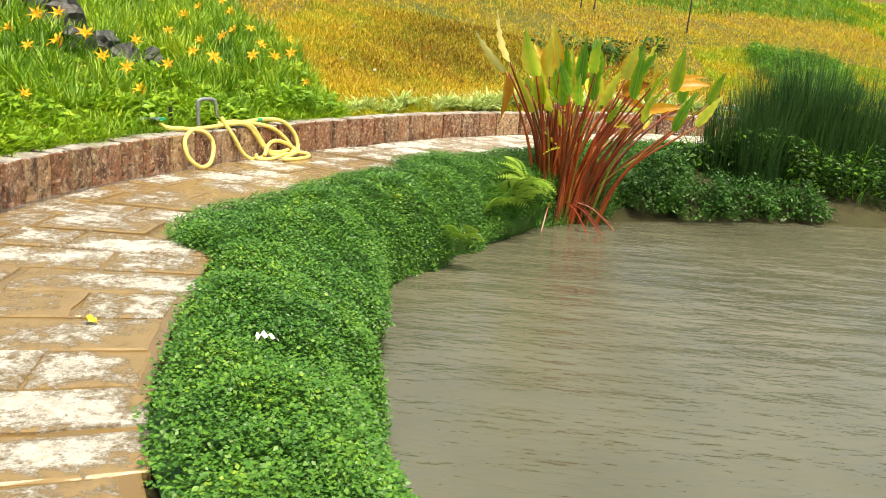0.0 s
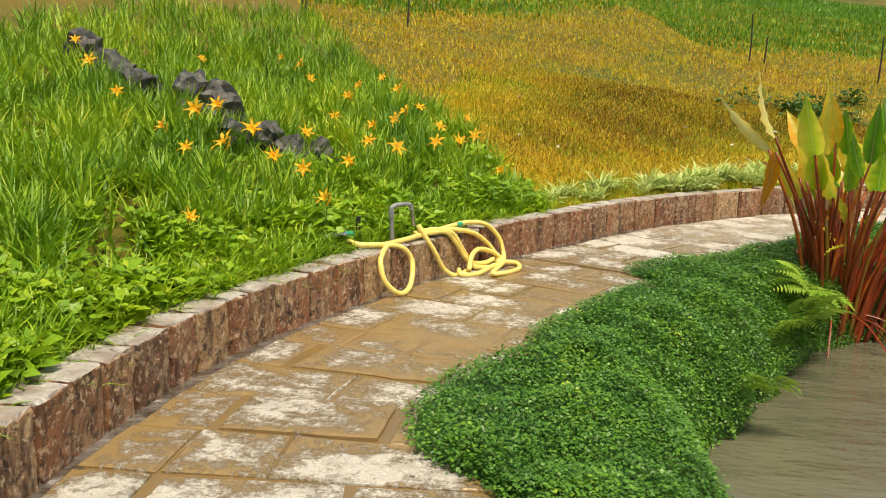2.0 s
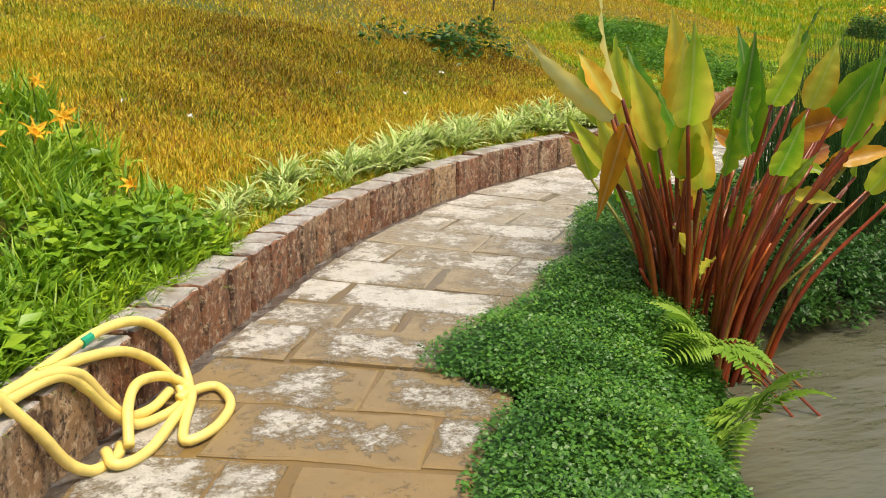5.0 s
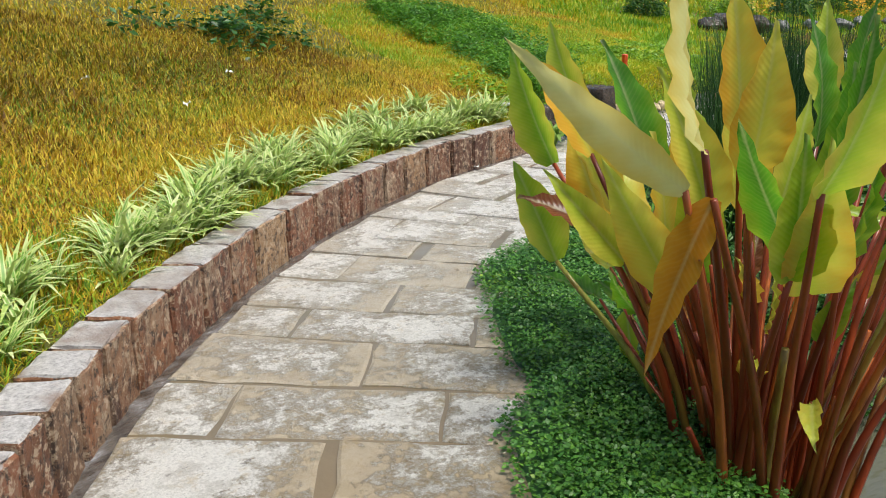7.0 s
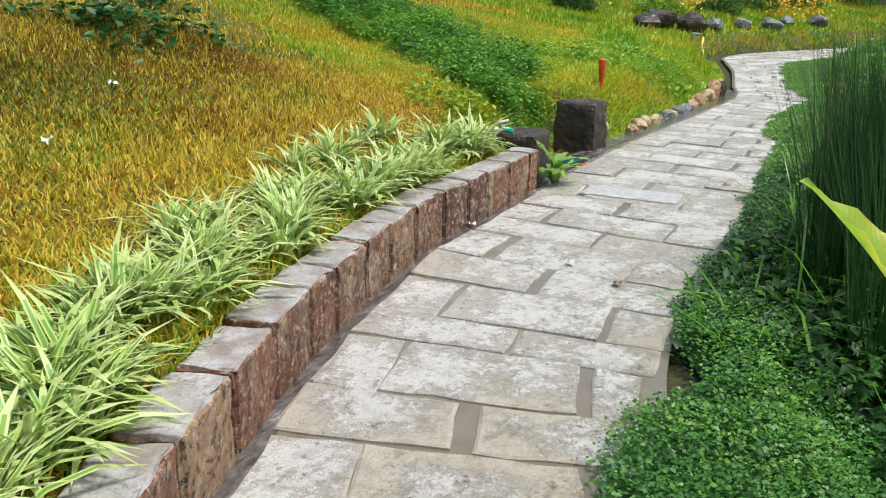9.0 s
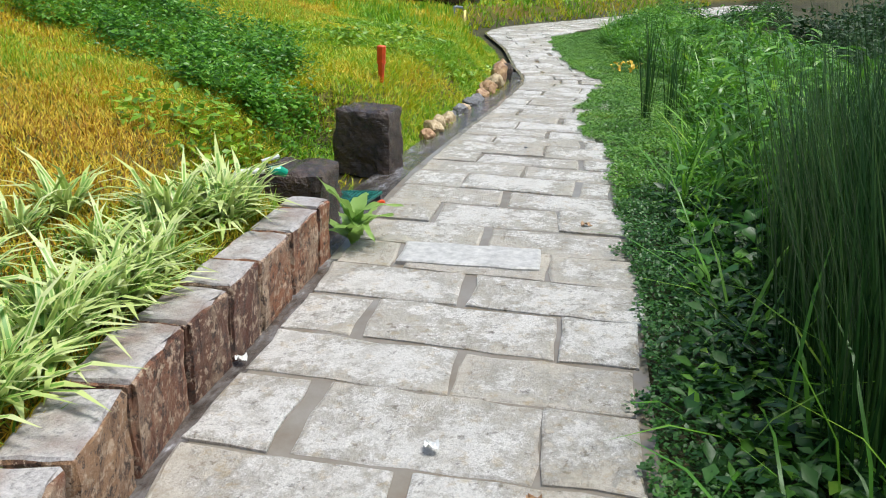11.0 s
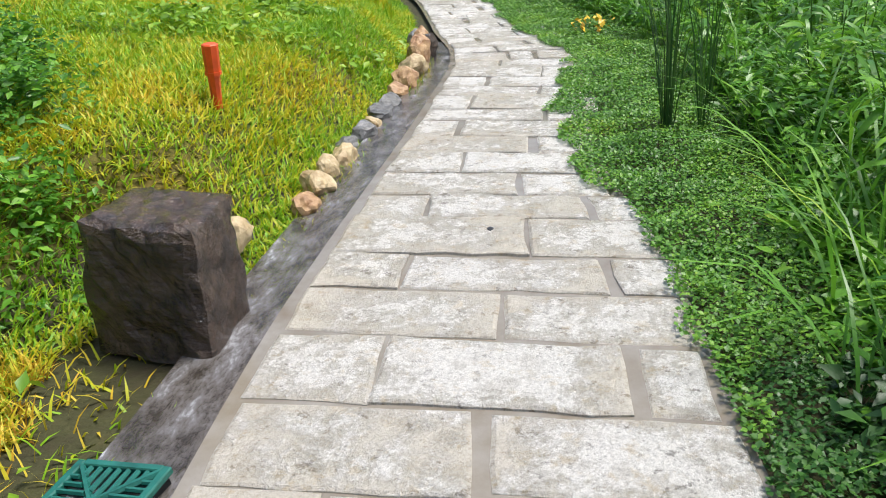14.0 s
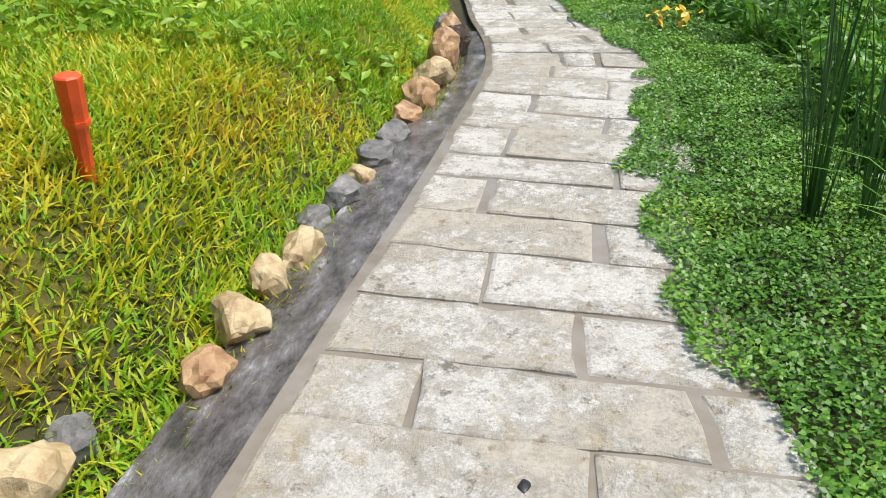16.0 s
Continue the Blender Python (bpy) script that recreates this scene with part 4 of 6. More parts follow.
def cover_sheet():
    a, b = resample(COVER_IN, NV), resample(COVER_OUT, NV)
    u = np.linspace(0, 1, NU)
    reach = np.interp(u, [0, 0.55, 0.8, 0.92, 1.0], [0, 0.60, 0.92, 1.0, 0.97])
    drop = np.interp(u, [0, 0.05, 0.2, 0.5, 0.66, 0.8, 0.9, 1.0], [0.0, 0.035, 0.065, 0.04, -0.04, -0.2, -0.38, -0.66])
    p = a[:, None, :] + (b - a)[:, None, :] * reach[None, :, None]
    z = np.broadcast_to(drop, (NV, NU)).copy()
    bump = 0.04 * wave(p[..., 0], p[..., 1], 4.2) + 0.04 * wave(p[..., 0], p[..., 1], 9.5, 2.0)
    z += bump * smoothstep(0.0, 0.2, u)[None, :]
    side = (b - a) / np.linalg.norm(b - a, axis=1)[:, None]
    p = p + side[:, None, :] * (0.09 * wave(p[..., 0] + z, p[..., 1] - z, 3.4, 4.0) * smoothstep(0.5, 0.9, u)[None, :])[..., None]
    return np.dstack([p, z])


sheet = cover_sheet()
idx = np.arange(NV * NU).reshape(NV, NU)
quads = np.stack([idx[:-1, :-1], idx[:-1, 1:], idx[1:, 1:], idx[1:, :-1]], -1).reshape(-1, 4)
# the sheet is coloured dark to paint the shade in gaps between leaves
cover = mesh_of("ground_cover", sheet.reshape(-1, 3) - (0, 0, 0.02), quads, M["shaded_leaf"], True)
tagged(cover, "dense mat of small-leaved green creeper overhanging the pond", "ground cover", kind="stuff")


def cover_leaves(n):
    v = RNG.uniform(0, NV - 1.001, n)
    u = np.clip(RNG.uniform(0, 1, n) ** 0.8, 0, 0.999) * (NU - 1)
    v0, u0 = v.astype(int), u.astype(int)
    fv, fu = (v - v0)[:, None], (u - u0)[:, None]
    p = (sheet[v0, u0] * (1 - fv) * (1 - fu) + sheet[v0 + 1, u0] * fv * (1 - fu) + sheet[v0, u0 + 1] * (1 - fv) * fu + sheet[v0 + 1, u0 + 1] * fv * fu)
    e1, e2 = sheet[v0 + 1, u0] - sheet[v0, u0], sheet[v0, u0 + 1] - sheet[v0, u0]
    nrm = np.cross(e2, e1)
    nrm /= np.linalg.norm(nrm, axis=1)[:, None] + 1e-9
    nrm *= np.sign(nrm[:, 2] + 1e-6)[:, None]
    p = p + nrm * RNG.uniform(-0.01, 0.045, n)[:, None] + RNG.normal(0, 0.012, (n, 3))
    steep = np.arccos(np.clip(nrm[:, 2], -1, 1))
    yaw = np.where(steep > 0.5, np.arctan2(nrm[:, 1], nrm[:, 0]) - np.pi / 2 + RNG.normal(0, 0.8, n), RNG.uniform(0, 6.28, n))
    rot = turns(yaw, RNG.uniform(-0.2, 0.75, n) - steep * 0.45, RNG.normal(0, 0.45, n))
    l = RNG.uniform(0.012, 0.027, n)
    return p, rot, np.c_[l * 0.72, l, l]


p, rot, sc = cover_leaves(330000)
keep = p[:, 1] > 1.2
stuff("ground_cover_leaves", SPRIG, p[keep], rot[keep], sc[keep], M["cover"], "small green leaves of the creeping mat", "ground cover")
petal = part("fallen_petal", paddle(0.09, 0.04, 0.5, 0.5), M["white_plastic"])
petal.matrix_basis = pose(-0.24, 3.25, 0.13, 15, 10, -60)
tagged(petal, "white fallen flower petal lying on the creeper", "petal")

# ---- ferns ----
M["fern"] = mix_material("fern_leaflets", [(0.0, (0.16, 0.32, 0.03)), (1.0, (0.34, 0.50, 0.08))], 3, 0.2, 0.45, 0.35)


def fern(fronds, long):
    thing = new("fern")
    for k in range(fronds):
        n = 15
        t = np.linspace(0.06, 1, n)
        y, z = long * t * (1 - 0.15 * t), long * (0.5 * t - 0.75 * t * t)
        both = np.r_[np.c_[np.zeros(n), y, z], np.c_[np.zeros(n), y, z]]
        yaw = np.r_[np.full(n, 1.25), np.full(n, -1.25)] + RNG.normal(0, 0.05, 2 * n)
        l = np.r_[np.sin(np.pi * (0.12 + 0.88 * t)), np.sin(np.pi * (0.12 + 0.88 * t))] * long * 0.30 + 0.01
        v, f = scatter(LEAF, both, turns(yaw, np.full(2 * n, -0.2), np.zeros(2 * n)), np.c_[l * 0.30, l, l])
        ob = mesh_of("frond", v, f, M["fern"])
        ob.parent = thing
        ob.matrix_basis = pose(0, 0, 0, RNG.uniform(-5, 25), 0, k * 360 / fronds + RNG.uniform(-20, 20))
    return tagged(thing, "light green fern growing at the pond's edge", "fern", "ferns at the pond")


f1 = fern(8, 0.42)
f1.matrix_basis = pose(1.0, 8.85, -0.06, 10, 25, 0)
copy_thing(f1, pose(0.86, 8.3, -0.18, 5, 40, 130))
f2 = fern(5, 0.24)
f2.matrix_basis = pose(0.44, 7.1, -0.28, 0, 35, 60)

# ---- tall red-stemmed pond plant with paddle leaves ----
def canna_leaf_material(name, stops):
    """Ribbed paddle leaf: pale midrib, fine side veins, edges further withered than the middle."""
    n = Nodes(name)
    local = n.tree.nodes.new("ShaderNodeTexCoord").outputs["Object"]
    across, length = n.math("ABSOLUTE", n.axis(0, local)), n.axis(1, local)
    blot = n.noise(9, 4, 0.6)
    fac = n.math("ADD", n.math("MULTIPLY", n.info.outputs["Random"], 0.62), n.math("MULTIPLY", blot, 0.28))
    fac = n.math("ADD", fac, n.math("MULTIPLY", across, 3.4))
    vein = n.math("SINE", n.math("MULTIPLY", n.math("SUBTRACT", length, n.math("MULTIPLY", across, 1.1)), 330.0))
    c = n.mix(n.ramp(vein, (0.0, 0.0), (1.0, 0.05)), n.ramp(fac, *stops), (0.75, 0.72, 0.30))
    c = n.mix(n.ramp(across, (0.002, 0.28), (0.006, 0.0)), c, (0.80, 0.74, 0.40))
    n.bump(vein, 0.15, 0.002)
    n.done(c, 0.33, 0.5)
    return n.leafy(0.5)


M["paddle"] = canna_leaf_material("paddle_leaf", [(0.10, (0.04, 0.17, 0.018)), (0.32, (0.14, 0.38, 0.02)), (0.52, (0.44, 0.58, 0.04)), (0.72, (0.76, 0.68, 0.09)), (0.93, (0.84, 0.46, 0.04))])
M["paddle_old"] = canna_leaf_material("withered_leaf", [(0.1, (0.12, 0.035, 0.015)), (0.4, (0.30, 0.085, 0.018)), (0.65, (0.70, 0.30, 0.02)), (1.0, (0.80, 0.50, 0.05))])
M["paddle_pale"] = canna_leaf_material("pale_leaf", [(0.1, (0.62, 0.68, 0.16)), (0.5, (0.78, 0.76, 0.26)), (0.75, (0.84, 0.78, 0.32)), (1.0, (0.84, 0.60, 0.08))])
M["slab"] = plain_material("clean_granite", (0.47, 0.455, 0.43), 0.35, 0.35, 22, 0.6)
rs_ = Nodes("red_stalk")
tone = rs_.ramp(rs_.info.outputs["Random"], (0.0, (0.12, 0.018, 0.008)), (0.35, (0.38, 0.060, 0.014)), (0.6, (0.22, 0.035, 0.012)), (0.8, (0.52, 0.14, 0.028)), (0.93, (0.32, 0.11, 0.025)), (1.0, (0.26, 0.30, 0.04)))
rs_.done(rs_.mix(rs_.ramp(rs_.noise(14, 4, 0.7, stretch=(1, 1, 0.25)), (0.4, 0.0), (0.62, 0.7)), tone, (0.12, 0.024, 0.011)), 0.33, 0.5)
M["red_stalk"] = rs_.mat


def pond_plant(centre):
    """A stand of red stalks from the bank's foot, spreading and leaning over the water, each with one paddle leaf."""
    plant = new("water_canna")
    rng = np.random.default_rng(23)
    c = np.array(centre)

    def stalk_to(top, thick=0.02, stiff=0.5):
        root = c[:2] + (top[:2] - c[:2]) * rng.uniform(0.24, 0.36) + rng.normal(0, 0.05, 2)
        root = np.array([*root, float(height(root[:1], root[1:])[0]) - 0.04])
        mid = root * 0.5 + top * 0.5 + np.array([*(root - top)[:2], 0]) * 0.16 + (0, 0, 0.06)
        line = smooth_line([root, mid, top], 0.12)
        return part("stalk", tube(line, np.linspace(thick, thick * 0.45, len(line)), 7), M["red_stalk"], plant, smooth=True)

    def leaf_at(root, tip, wide, old, parent, bend=0.2, pale=False):
        d = Vector(tip) - Vector(root)
        long = d.length
        leaf = part("leaf", paddle(long * 1.06, wide, bend, rng.uniform(0.2, 0.6), 0.9, 14, rng.normal(0, 0.15), 1.25), M["paddle_old"] if old else M["paddle_pale"] if pale else M["paddle"], parent, "withered orange-brown leaf" if old else "", True)
        y = d.normalized()
        side = y.cross(Vector((rng.normal(0, 0.5) - 0.5, rng.normal(0, 0.5) - 0.6, 0.6))).normalized()
        up = side.cross(y)
        turn_to = Matrix((side, y, up)).transposed().to_4x4()
        leaf.matrix_basis = Matrix.Translation(root) @ turn_to @ Matrix.Rotation(bend * 0.8, 4, "X")
        return leaf

    # the leaves that stand out: foot, tip, breadth, withered
    for foot, tip, wide, old in (((0.70, 9.32, 1.0), (0.35, 9.58, 1.36), 0.115, False), ((0.74, 9.30, 1.10), (0.56, 9.25, 1.58), 0.14, False), ((1.02, 9.15, 0.98), (0.86, 8.9, 1.42), 0.19, False),
                                 ((0.98, 9.89, 0.73), (0.80, 10.09, 0.84), 0.13, True), ((0.75, 9.27, 0.98), (0.70, 9.42, 0.5), 0.12, True), ((1.81, 10.77, 0.69), (1.74, 11.08, 1.08), 0.22, False),
                                 ((1.40, 10.17, 0.28), (1.42, 10.13, 0.0), 0.10, False), ((1.55, 9.75, 0.92), (1.86, 9.85, 1.12), 0.15, True), ((1.5, 10.3, 0.6), (1.32, 10.2, 0.5), 0.13, True), ((1.15, 9.6, 0.80), (0.98, 9.66, 1.25), 0.17, False)):
        foot = np.array(foot)
        leaf_at(foot, tip, wide, old, stalk_to(foot, 0.022), 0.2, foot[0] < 0.9 and foot[2] > 0.9)
    for k in range(52):
        a = k * 2.39996 + rng.normal(0, 0.2)
        r = math.sqrt((k + 0.5) / 52)
        top = np.array([c[0] + 0.22 + (0.62 if math.cos(a) < 0 else 1.4) * r * math.cos(a), c[1] + 0.15 + (0.62 if math.sin(a) < 0 else 1.0) * r * math.sin(a), rng.uniform(0.62, 1.12) - 0.22 * r * r])
        old = k % 8 == 5
        lean = Vector((math.cos(a) * rng.uniform(0.2, 0.95) * r + rng.normal(0, 0.16), math.sin(a) * rng.uniform(0.2, 0.95) * r + rng.normal(0, 0.14), 0.1 if old else 1.0)).normalized()
        long = rng.uniform(0.36, 0.54) * (0.75 if old else 1)
        leaf_at(top, Vector(top) + lean * long, rng.uniform(0.12, 0.19), old, stalk_to(top), rng.uniform(0.05, 0.3))
    for k in range(48):
        a, r = rng.uniform(0, 6.28), math.sqrt(rng.uniform(0, 1))
        stalk_to(np.array([c[0] + 0.15 + (0.5 if math.cos(a) < 0 else 0.9) * r * math.cos(a), c[1] + 0.1 + 0.55 * r * math.sin(a), rng.uniform(0.15, 0.8)]), rng.uniform(0.010, 0.027))
    for k in range(20):
        a, r = rng.uniform(0, 6.28), math.sqrt(rng.uniform(0.1, 1))
        top = np.array([c[0] + 0.2 + (0.45 if math.cos(a) < 0 else 1.0) * r * math.cos(a), c[1] + 0.15 + (0.4 if math.sin(a) < 0 else 0.8) * r * math.sin(a), rng.uniform(0.15, 0.65)])
        leaf_at(top, Vector(top) + Vector((math.cos(a) * 0.5 + rng.normal(0, 0.3), math.sin(a) * 0.5 + rng.normal(0, 0.3), rng.uniform(-0.2, 1.0))).normalized() * rng.uniform(0.2, 0.34), rng.uniform(0.06, 0.11), k % 5 == 0, stalk_to(top, 0.014))
    for k in range(16):
        a, r = rng.uniform(-2.4, 0.8), rng.uniform(0.45, 0.8)
        line = smooth_line([(c[0] + 0.2 * math.cos(a), c[1] + 0.2 * math.sin(a), POND_Z + 0.25), (c[0] + r * 0.6 * math.cos(a), c[1] + r * 0.6 * math.sin(a), POND_Z + 0.2), (c[0] + r * math.cos(a), c[1] + r * math.sin(a), POND_Z - 0.02)], 0.08)
        part("dry_stalk", tube(line, 0.008, 5), M["red_stalk"], plant)
    return tagged(plant, "tall red-stemmed water plant with yellow-green paddle leaves", "plant")


pond_plant((1.36, 9.5, POND_Z))

# ---- far bank of the pond: bushes, reeds ----
def mound_bush(name, centre, size, n, leaf, material, label, shape=LEAF, wide=0.45):
    """Leaves through a rounded uneven volume that rests on the ground, on a few stems."""
    thing = new(name)
    d = RNG.normal(0, 1, (n, 3))
    d /= np.linalg.norm(d, axis=1)[:, None]
    d[:, 2] = np.abs(d[:, 2])
    r = RNG.uniform(0.35, 1, n) ** 0.5 * (0.85 + 0.22 * np.sin(d[:, 0] * 6 + centre[0]) * np.cos(d[:, 1] * 5 + centre[1]))
    p = d * r[:, None] * np.array(size)
    l = RNG.uniform(0.6, 1.25, n) * leaf
    v, f = scatter(shape, p, turns(np.arctan2(d[:, 1], d[:, 0]) - np.pi / 2 + RNG.normal(0, 0.9, n), RNG.uniform(-0.7, 0.8, n), RNG.normal(0, 0.5, n)), np.c_[l * wide, l, l])
    ob = mesh_of("foliage", v, f, material)
    ob.parent = thing
    for k in range(5):
        a = k * 1.3
        part("stem", tube([(0.05 * math.cos(a), 0.05 * math.sin(a), -0.05), (0.3 * size[0] * math.cos(a), 0.3 * size[1] * math.sin(a), size[2] * 0.6)], [0.012, 0.006], 5), M["stick"], thing)
    thing.matrix_basis = pose(centre[0], centre[1], float(height(np.array([centre[0]]), np.array([centre[1]]))[0]) - 0.02)
    return tagged(thing, label, "shrub")


for x, y, s in ((2.5, 10.25, 0.55), (3.1, 10.4, 0.62), (3.7, 10.65, 0.55), (2.7, 10.9, 0.5), (4.4, 10.8, 0.5)):
    mound_bush("bank_shrub", (x, y), (s, s * 0.85, s * 0.95), 2600, 0.06, M["bush"], "dark green leafy shrub on the pond bank")


def reed_clump(name, centre, radius, n, tall, material, label, wide=(0.006, 0.011)):
    a, r = RNG.uniform(0, 6.28, n), np.sqrt(RNG.uniform(0, 1, n)) * radius
    p = np.c_[centre[0] + r * np.cos(a), centre[1] + r * np.sin(a)]
    L = RNG.uniform(0.6, 1.0, n) * tall
    v, f = scatter(BLADE, on_ground(p, -0.02), turns(a - np.pi / 2 + RNG.normal(0, 0.8, n), np.pi / 2 - np.abs(RNG.normal(0, 0.13, n)), RNG.normal(0, 0.3, n)), np.c_[RNG.uniform(*wide, n), L, L * 0.5])
    return tagged(mesh_of(name, v, f, material), label, "reeds", kind="stuff")


for x, y, r, n, h in ((3.55, 11.45, 0.25, 300, 1.35), (4.15, 11.95, 0.26, 380, 1.5), (4.75, 12.2, 0.26, 380, 1.55), (5.35, 12.4, 0.26, 340, 1.35), (6.0, 12.35, 0.3, 380, 1.4), (4.35, 11.75, 0.3, 420, 1.75), (4.9, 11.85, 0.38, 560, 1.9), (5.5, 11.95, 0.36, 480, 1.65), (6.2, 11.95, 0.4, 420, 1.4), (4.0, 11.3, 0.3, 380, 1.4), (7.0, 12.1, 0.4, 380, 1.3)):
    reed_clump("reed_clump", (x, y), r, n, h, M["reed"], "dense dark green reeds on the pond bank")
for x, y, r, n, h in ((9.72, 14.80, 0.03, 34, 1.5), (9.85, 14.62, 0.025, 16, 1.2), (10.4, 14.7, 0.05, 20, 1.1)):
    reed_clump("tall_sedge", (x, y), r, n, h, M["reed"], "slender tall dark green sedge clump beside the path")

# ---- the bank beyond the path's other edge ----
bank = random_in((2.8, 22, 11.2, 19.8), 150000)
db, sb = beside(bank, RIGHT)
dw, sw = beside(bank, SHORE)
ok = (db < 0.06 + 0.28 * smoothstep(8.0, 8.7, bank[:, 0])) & (dw > -0.15) & (bank[:, 0] > 2.9)
bank, db = bank[ok], -db[ok]
edge = 0.17 + 0.16 * wave(bank[:, 0], bank[:, 1], 1.5, 1.0) + 0.7 * smoothstep(6.4, 9.0, bank[:, 0])
near_edge = db < edge
creep = np.repeat(bank[near_edge], 11, axis=0) + RNG.normal(0, 0.05, (near_edge.sum() * 11, 2))
dc = -beside(creep, RIGHT)[0]
lobes = 0.12 * wave(creep[:, 0], creep[:, 1], 5.0, 3.0) + 0.18 * smoothstep(8.1, 8.9, creep[:, 0])
creep, dc = creep[dc > -0.02 - np.clip(lobes, 0, 1)], dc[dc > -0.02 - np.clip(lobes, 0, 1)]
nc = len(creep)
cl = RNG.uniform(0.015, 0.029, nc)
cz = np.maximum(height(creep[:, 0], creep[:, 1]), -0.05) + 0.03 + RNG.uniform(0, 0.06, nc) + 0.03 * wave(creep[:, 0], creep[:, 1], 6)
cz = np.where(dc < 0, 0.012 + RNG.uniform(0, 0.02, nc), cz)
ct, cs = turns(RNG.uniform(0, 6.28, nc), RNG.uniform(-0.2, 0.7, nc), RNG.normal(0, 0.4, nc)), np.c_[cl * 0.7, cl, cl]
# the creeper by the reeds takes darker leaves, so its shade is painted
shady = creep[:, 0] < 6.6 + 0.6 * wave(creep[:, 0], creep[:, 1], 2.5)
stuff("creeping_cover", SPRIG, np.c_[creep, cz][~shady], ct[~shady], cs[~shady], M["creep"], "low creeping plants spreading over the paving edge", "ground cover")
stuff("creeping_cover", SPRIG, np.c_[creep, cz][shady], ct[shady], cs[shady], M["bush"], "green creeping plants along the paving edge, coloured darker for shade", "ground cover")

rest, dr = bank[~near_edge], db[~near_edge]
lush = 0.14 + 0.72 * smoothstep(0.4, 1.7, dr) * (0.8 + 0.4 * wave(rest[:, 0], rest[:, 1], 1.3, 2.0))
many = np.repeat(np.arange(len(rest)), 3)
wp = rest[many] + RNG.normal(0, 0.05, (len(many), 2))
nw = len(wp)
wl = RNG.uniform(0.04, 0.10, nw)
wz = on_ground(wp) + np.c_[np.zeros((nw, 2)), RNG.uniform(0.02, 1, nw) ** 0.7 * lush[many]]
wr = turns(RNG.uniform(0, 6.28, nw), RNG.uniform(-0.6, 0.6, nw), RNG.normal(0, 0.4, nw))
ws = np.c_[wl * RNG.uniform(0.25, 0.6, nw), wl, wl]
# reed shade put into the colour: most weeds here get darker leaves
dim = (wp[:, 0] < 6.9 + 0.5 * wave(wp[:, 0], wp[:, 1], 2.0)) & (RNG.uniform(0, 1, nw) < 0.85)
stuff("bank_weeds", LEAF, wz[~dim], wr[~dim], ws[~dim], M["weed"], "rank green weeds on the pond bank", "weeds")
stuff("bank_undergrowth", LEAF, wz[dim], wr[dim], ws[dim], M["shaded_leaf"], "green undergrowth beside the path, coloured darker for shade", "weeds")
gp = rest[RNG.choice(len(rest), 9000)]
gp = gp[(gp[:, 0] > 6.6) | (RNG.uniform(0, 1, len(gp)) < 0.3)]
gl = RNG.uniform(0.3, 0.85, len(gp))
stuff("bank_grass", ARCH, on_ground(gp), turns(RNG.uniform(0, 6.28, len(gp)), RNG.uniform(0.7, 1.5, len(gp)), RNG.normal(0, 0.3, len(gp))), np.c_[RNG.uniform(0.008, 0.018, len(gp)), gl, gl], M["weed"], "long arching grass on the pond bank", "grass")


def leafy_cane(name, x, y, tall, canes, leaf, material, label):
    """Upright canes with narrow drooping leaves towards their tops."""
    thing = new(name)
    places, yaws = [], []
    for k in range(canes):
        a, r = RNG.uniform(0, 6.28), RNG.uniform(0.05, 0.4)
        h = tall * RNG.uniform(0.65, 1.05)
        top = np.array([r * 1.6 * math.cos(a), r * 1.6 * math.sin(a), h])
        root = np.array([r * 0.6 * math.cos(a), r * 0.6 * math.sin(a), -0.05])
        part("cane", tube([root, (root + top) / 2 + RNG.normal(0, 0.03, 3), top], [0.007, 0.006, 0.003], 5), M["lily_stalk"], thing)
        for q in range(26):
            t = RNG.uniform(0.35, 1.0)
            places.append(root + (top - root) * t)
            yaws.append(RNG.uniform(0, 6.28))
    n = len(places)
    l = RNG.uniform(0.65, 1.2, n) * leaf
    v, f = scatter(ARCH, places, turns(np.array(yaws), RNG.uniform(-0.5, 0.7, n), RNG.normal(0, 0.3, n)), np.c_[l * 0.16, l, l])
    ob = mesh_of("leaves", v, f, material)
    ob.parent = thing
    thing.matrix_basis = pose(x, y, float(height(np.array([x]), np.array([y]))[0]))
    return tagged(thing, label, "shrub")


for x, y, h, c in ((6.6, 12.75, 1.05, 16), (7.3, 12.9, 1.0, 14), (7.9, 13.1, 0.9, 12), (6.0, 12.5, 0.85, 10), (8.9, 13.4, 0.9, 12), (10.3, 13.9, 0.85, 12), (11.6, 14.5, 0.8, 10), (7.6, 12.5, 1.1, 14), (8.5, 12.9, 1.1, 14), (9.6, 13.3, 1.1, 14), (11.0, 13.9, 1.1, 14), (12.4, 14.4, 1.1, 14), (13.8, 15.2, 1.1, 14), (15.4, 16.0, 1.1, 14), (17.2, 16.6, 1.1, 14), (6.9, 13.05, 0.7, 8), (13.0, 15.4, 0.8, 10)):
    leafy_cane("cane_shrub", x, y, h, c, 0.19, M["weed"], "leafy green cane shrub with narrow drooping leaves")


vm = Nodes("vine_leaf")
vm.done(vm.ramp(vm.info.outputs["Random"], (0.0, (0.03, 0.12, 0.012)), (0.6, (0.075, 0.24, 0.025)), (1.0, (0.15, 0.34, 0.04))), 0.35, 0.5)
M["vine"] = vm.leafy(0.3)
heart = paddle(1.0, 0.95, 0.25, 0.12, 0.62, 6)
heart_mesh = bpy.data.meshes.new("vine_leaf")
heart.to_mesh(heart_mesh)
heart.free()
heart_mesh.materials.append(M["vine"])
heart_mesh.shade_smooth()


